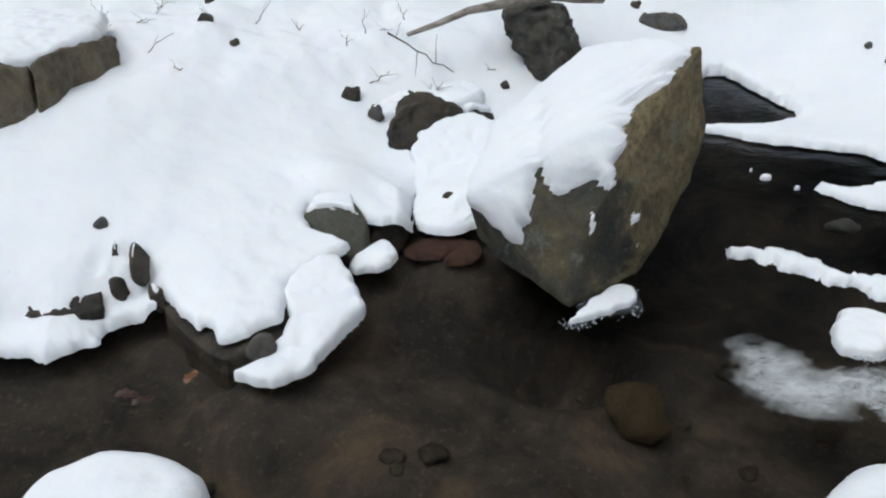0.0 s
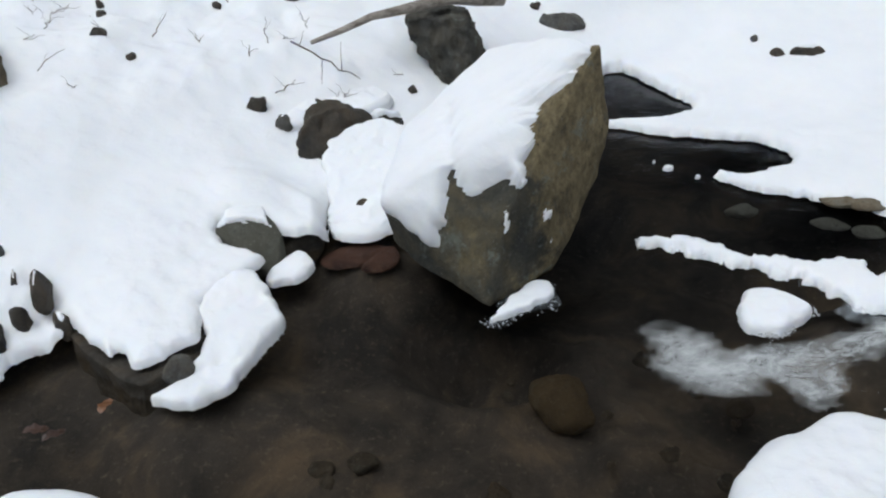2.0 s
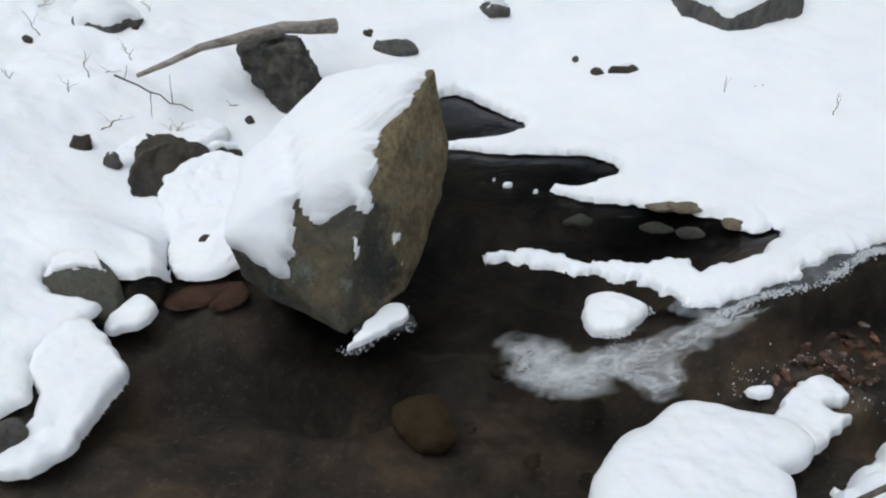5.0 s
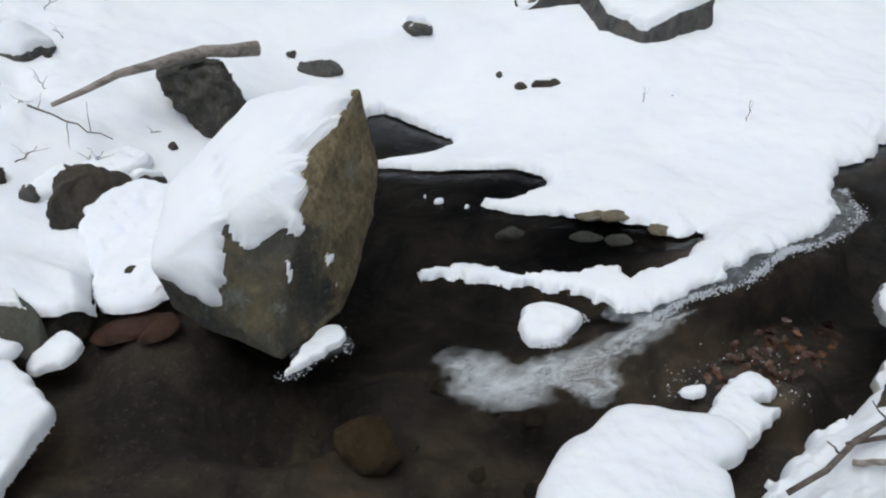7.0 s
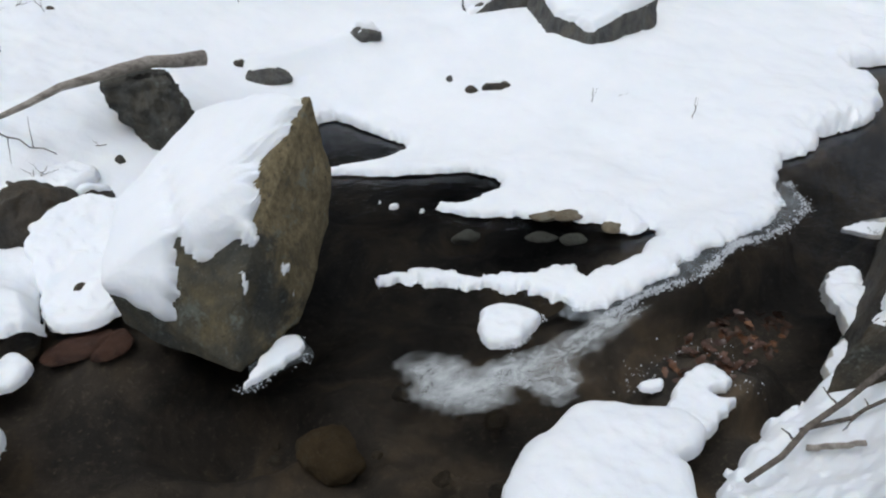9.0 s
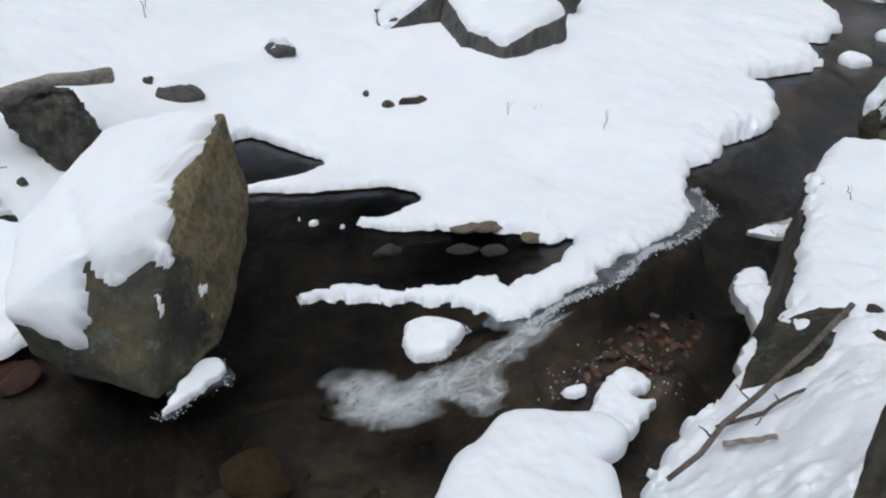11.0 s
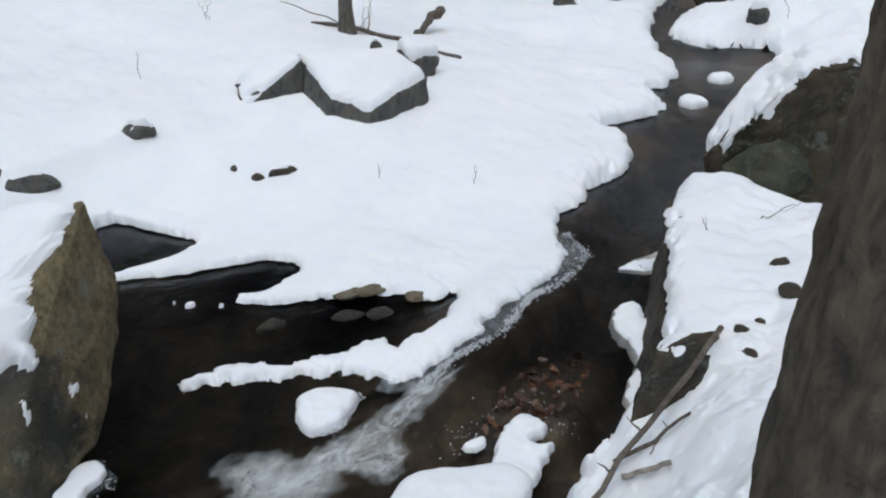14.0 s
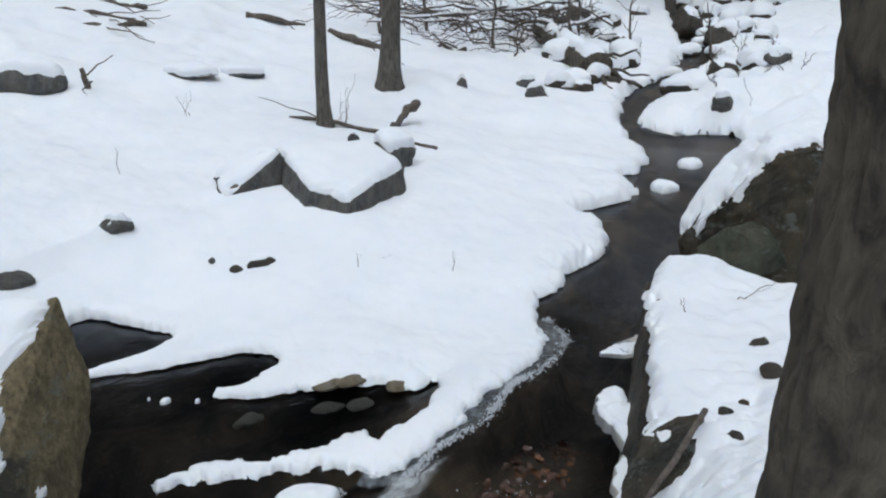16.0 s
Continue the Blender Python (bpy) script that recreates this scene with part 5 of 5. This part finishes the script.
for k, (a, b, r0, r1) in enumerate((((6.57, 15.84, 2.07), (8.22, 15.49, 2.06), 0.04, 0.08), ((6.73, 17.15, 2.4), (8.1, 15.65, 2.15), 0.03, 0.06), ((8.2, 17.5, 2.5), (8.75, 16.4, 2.35), 0.05, 0.09), ((10.92, 15.9, 2.16), (11.85, 14.9, 1.94), 0.10, 0.05),
                                    ((11.8, 14.0, 1.86), (12.2, 12.65, 1.5), 0.07, 0.11), ((5.52, 12.42, 1.15), (5.47, 12.5, 1.62), 0.06, 0.035))):
    stick("fallen_log", a, b, r0, r1, TWIG, "dark fallen log partly sunk in the snow", 50 + k, 0.035, ((0.5, (b[0] - 0.5, b[1] - 1.2, b[2] - 0.25), 0.018), (0.7, (b[0] + 0.4, b[1] - 0.3, b[2] + 0.2), 0.016)), "log", 10)
log = tube_bm(bent((17.7, 12.4, 1.75), (14.85, 8.85, 1.14), 14, 0.008, 60), list(np.linspace(0.2, 0.36, 15)), 24, 0.06, 60)
bmesh.ops.subdivide_edges(log, edges=log.edges, cuts=1, use_grid_fill=True)
roughen(log, 0.03, 0.3, 5)
cover = cap_on(log, 0.09, 0.72, 3, 0.2)
fallen = at_place(tagged(part("fallen_log", log, BARK), "snow-topped fallen log with a torn root end over the stream", "log"), (15.1, 9.2, 0.9))
under(tagged(part("snow_cap", cover, SNOW), "strip of snow lying along the log"), fallen)
for a, b, r in (((14.9, 8.9, 1.2), (15.5, 8.1, 0.75), 0.09), ((14.8, 8.8, 1.1), (14.5, 8.2, 0.7), 0.07), ((16.6, 11.0, 1.8), (15.6, 10.6, 1.35), 0.06), ((15.6, 9.7, 1.5), (15.2, 8.6, 1.35), 0.05), ((15.0, 8.9, 1.3), (15.9, 8.5, 1.5), 0.05),
                ((16.0, 10.2, 1.7), (15.2, 9.9, 1.2), 0.05), ((17.0, 11.6, 1.9), (15.3, 12.2, 1.8), 0.05), ((14.9, 8.8, 1.0), (14.9, 8.2, 0.55), 0.06), ((15.0, 8.7, 1.1), (15.6, 8.0, 1.0), 0.04)):
    under(part("root", tube_bm(bent(a, b, 5, 0.06, 5), list(np.linspace(r, r * 0.4, 6)), 7), BARK), fallen)
# solid dark lump added to draw the shade of the root cavity
bank_rock(15.0, 8.75, (1.2, 0.8, 1.0), 30, 61, WET, "dark lump standing in for the shaded cavity under the fallen log", 0.0, 0.4, 0.6, 0.55)
bank_rock(25.0, 11.7, (1.8, 1.2, 1.2), 30, 62, WET, "dark rock beside the upper cascade", 0.06, 0.3, 0.6)
bank_rock(17.2, 7.3, (0.8, 0.5, 0.5), 10, 63, GREY, "grey stone in the snow of the far bank", 0.04, 0.45, 0.6)
bank_rock(16.6, 9.9, (0.7, 0.5, 0.7), 50, 64, WET, "dark rock beside the fallen log", 0.03, 0.35, 0.7)
rng = random.Random(77)
for k in range(84):
    low = k % 3 == 0
    a = Vector((rng.uniform(14.0, 21.0), rng.uniform(10.8, 15.5), 0))
    a.z = ground_at(a.x, a.y) + rng.uniform(0.0, 0.5)
    b = a + Vector((rng.uniform(-3.4, 0.6), rng.uniform(-0.8, 1.6), rng.uniform(-0.1, 0.4) if low else rng.uniform(0.1, 0.9)))
    forks = tuple((rng.uniform(0.3, 0.9), tuple(a.lerp(b, rng.uniform(0.5, 1.0)) + Vector((rng.uniform(-0.9, 0.7), rng.uniform(-0.5, 0.5), rng.uniform(-0.45, 0.4)))), 0.009) for _ in range(4))
    thick = rng.uniform(0.035, 0.07) if k % 9 == 0 else rng.uniform(0.010, 0.026)
    stick("brush_branch", tuple(a), tuple(b), thick, 0.007, TWIG, "bare tangled branch of a brush pile in the snow", 100 + k, 0.05, forks, "branch", 6)
for k, (a, b, r) in enumerate((((20.5, 13.2, 2.2), (13.6, 12.6, 2.35), 0.05), ((19.8, 13.0, 1.9), (14.2, 13.4, 2.0), 0.04), ((19.5, 12.4, 2.4), (12.6, 13.6, 2.05), 0.035), ((20.6, 12.0, 2.0), (16.4, 11.2, 1.75), 0.06))):
    branch = tube_bm(bent(a, b, 16, 0.012, 170 + k), list(np.linspace(r, r * 0.4, 17)), 9, 0.08, 170 + k)
    cover = cap_on(branch, 0.04, 0.35, k, 0.2)
    bough = at_place(tagged(part("fallen_branch", branch, TWIG), "long bare bough reaching over the bank with snow on it", "branch"), a)
    under(tagged(part("snow_cap", cover, SNOW), "thin strip of snow lying along the bough"), bough)

for k, (x, y, h, lx) in enumerate(((17.0, 10.9, 2.6, -0.25), (15.8, 12.4, 2.2, 0.2), (14.6, 13.6, 2.4, -0.1), (17.6, 9.6, 1.6, 0.4), (19.5, 8.3, 1.4, -0.3), (18.4, 11.6, 2.4, 0.1), (13.2, 13.8, 2.0, 0.3))):
    z = ground_at(x, y)
    stick("sapling", (x, y, z - 0.05), (x + lx * h * 0.5, y + 0.2, z + h), 0.045, 0.012, TWIG, "thin bare sapling rising from the snow", 140 + k, 0.03,
          tuple((0.3 + 0.12 * q, (x + lx * h * 0.4 + (-1) ** q * 0.6, y + 0.3, z + h * (0.55 + 0.1 * q)), 0.012) for q in range(5)), "sapling", 7)

# ---- snowy boulders up the stream ----
for k in range(78):
    t = rng.uniform(0, 1) ** 1.3
    cx, cy = 14.5 + 18 * t, 7.6 + 8.5 * t
    side = rng.choice((-1, 1)) * rng.uniform(0.5, 2.2 + 3 * t)
    x, y = cx + 0.45 * side, cy - 0.9 * side
    w = rng.uniform(0.35, 0.95) * (1 + 0.5 * t)
    bare = k % 7 == 0
    bank_rock(x, y, (w, w * rng.uniform(0.6, 1), w * rng.uniform(0.5, 0.8)), rng.uniform(0, 180), 200 + k, WET, "dark rock with a little snow by the upper stream" if bare else "rock wholly cloaked in snow by the upper stream", 0.05 if bare else 0.09, 0.42, 0.75 if bare else -0.15, None, "rock", "rocks up the stream")

rng = random.Random(31)
for k in range(64):
    x, y = rng.uniform(-3.2, 0.6), rng.uniform(5.6, 9.5)
    z = ground_at(x, y)
    if k % 3 == 0:
        bank_rock(x, y, (rng.uniform(0.06, 0.16), 0.08, rng.uniform(0.06, 0.12)), rng.uniform(0, 180), 300 + k, WET, "bit of dark stone showing in the snow", 0.0, 0.5)
    else:
        dx, dy, dz = rng.uniform(-0.2, 0.2), rng.uniform(-0.1, 0.1), rng.uniform(0.02, 0.2)
        stick("twig", (x, y, z - 0.02), (x + dx, y + dy, z + dz), 0.005, 0.002, TWIG, "bare twig poking from the snowy slope", 400 + k, 0.08,
              ((0.4, (x + dx + 0.07, y + dy, z + dz * 0.6), 0.003), (0.6, (x + dx * 0.5 - 0.06, y + dy * 0.5, z + dz + 0.05), 0.002)), "twig", 5)

rng = random.Random(53)
for k in range(26):
    t = rng.random()
    x, y = 14.5 + 10 * t + rng.uniform(-1, 1), 5.6 + 4.2 * t + rng.uniform(-1.3, 0.9)
    z = ground_at(x, y)
    dx, dy, dz = rng.uniform(-0.8, 0.8), rng.uniform(-0.4, 0.4), rng.uniform(0.05, 0.6)
    stick("twig", (x, y, z - 0.03), (x + dx, y + dy, z + dz), rng.uniform(0.01, 0.025), 0.006, TWIG, "bare branch sticking out of the snowy bank", 500 + k, 0.07,
          tuple((q, (x + dx * (q + 0.3) + rng.uniform(-0.3, 0.3), y + dy, z + dz * q + rng.uniform(-0.1, 0.35)), 0.008) for q in (0.3, 0.5, 0.75)), "twig", 5)

# ---- leafless wood around the ravine, added mostly unseen to darken water reflections ----
def added_woods():
    rng = random.Random(5)
    verts, faces = [], []

    def stem(a, b, r0, r1, sides):
        d = (b - a).normalized()
        u = d.cross(Vector((0.3, 0.8, 0.1))).normalized()
        w = d.cross(u)
        base = len(verts)
        for p, r in ((a, r0), (b, r1)):
            for s in range(sides):
                q = p + (u * math.cos(6.2832 * s / sides) + w * math.sin(6.2832 * s / sides)) * r
                verts.append(tuple(q))
        for s in range(sides):
            faces.append((base + s, base + (s + 1) % sides, base + sides + (s + 1) % sides, base + sides + s))

    count = 0
    while count < 1700:
        a, r = (rng.uniform(-1.0, 2.6) if count > 300 else rng.uniform(0, 2 * math.pi)), rng.uniform(30, 85)
        x, y = r * math.sin(a), r * math.cos(a)
        if abs(0.42 * x - 0.91 * y + 0.6) < 2.5 and r < 45:
            continue
        z = heights(x, y)
        h, w = rng.uniform(14, 22), rng.uniform(0.16, 0.42)
        top = Vector((x + rng.uniform(-1, 1), y + rng.uniform(-1, 1), z + h))
        foot = Vector((x, y, z - 0.3))
        stem(foot, top, w, 0.04, 7)
        for _ in range(13):
            t = rng.uniform(0.25, 0.95)
            s = foot.lerp(top, t)
            e = s + Vector((rng.gauss(0, 1), rng.gauss(0, 1), rng.uniform(0.2, 1.6))).normalized() * rng.uniform(2, 5.5) * (1.15 - t)
            stem(s, e, w * 0.35 * (1.1 - t), 0.02, 4)
            for _ in range(3):
                m = s.lerp(e, rng.uniform(0.4, 1))
                stem(m, m + Vector((rng.gauss(0, 1), rng.gauss(0, 1), rng.uniform(0, 1.5))).normalized() * rng.uniform(0.8, 2.0), 0.03, 0.012, 3)
        count += 1
    me = bpy.data.meshes.new("added_woods")
    me.from_pydata(verts, [], faces)
    me.materials.append(SMOOTH_BARK)
    tagged(new("added_woods", me), "added leafless wood on the slopes around, dimming sky reflections in the water", "woods", kind="stuff")


def heights(x, y):
    return 0.14 * max(0.0, 0.93 * y - 0.37 * x - 2.6) if 0.93 * y - 0.37 * x > 2 else 0.13 * max(0.0, 0.37 * x - 0.93 * y)


added_woods()
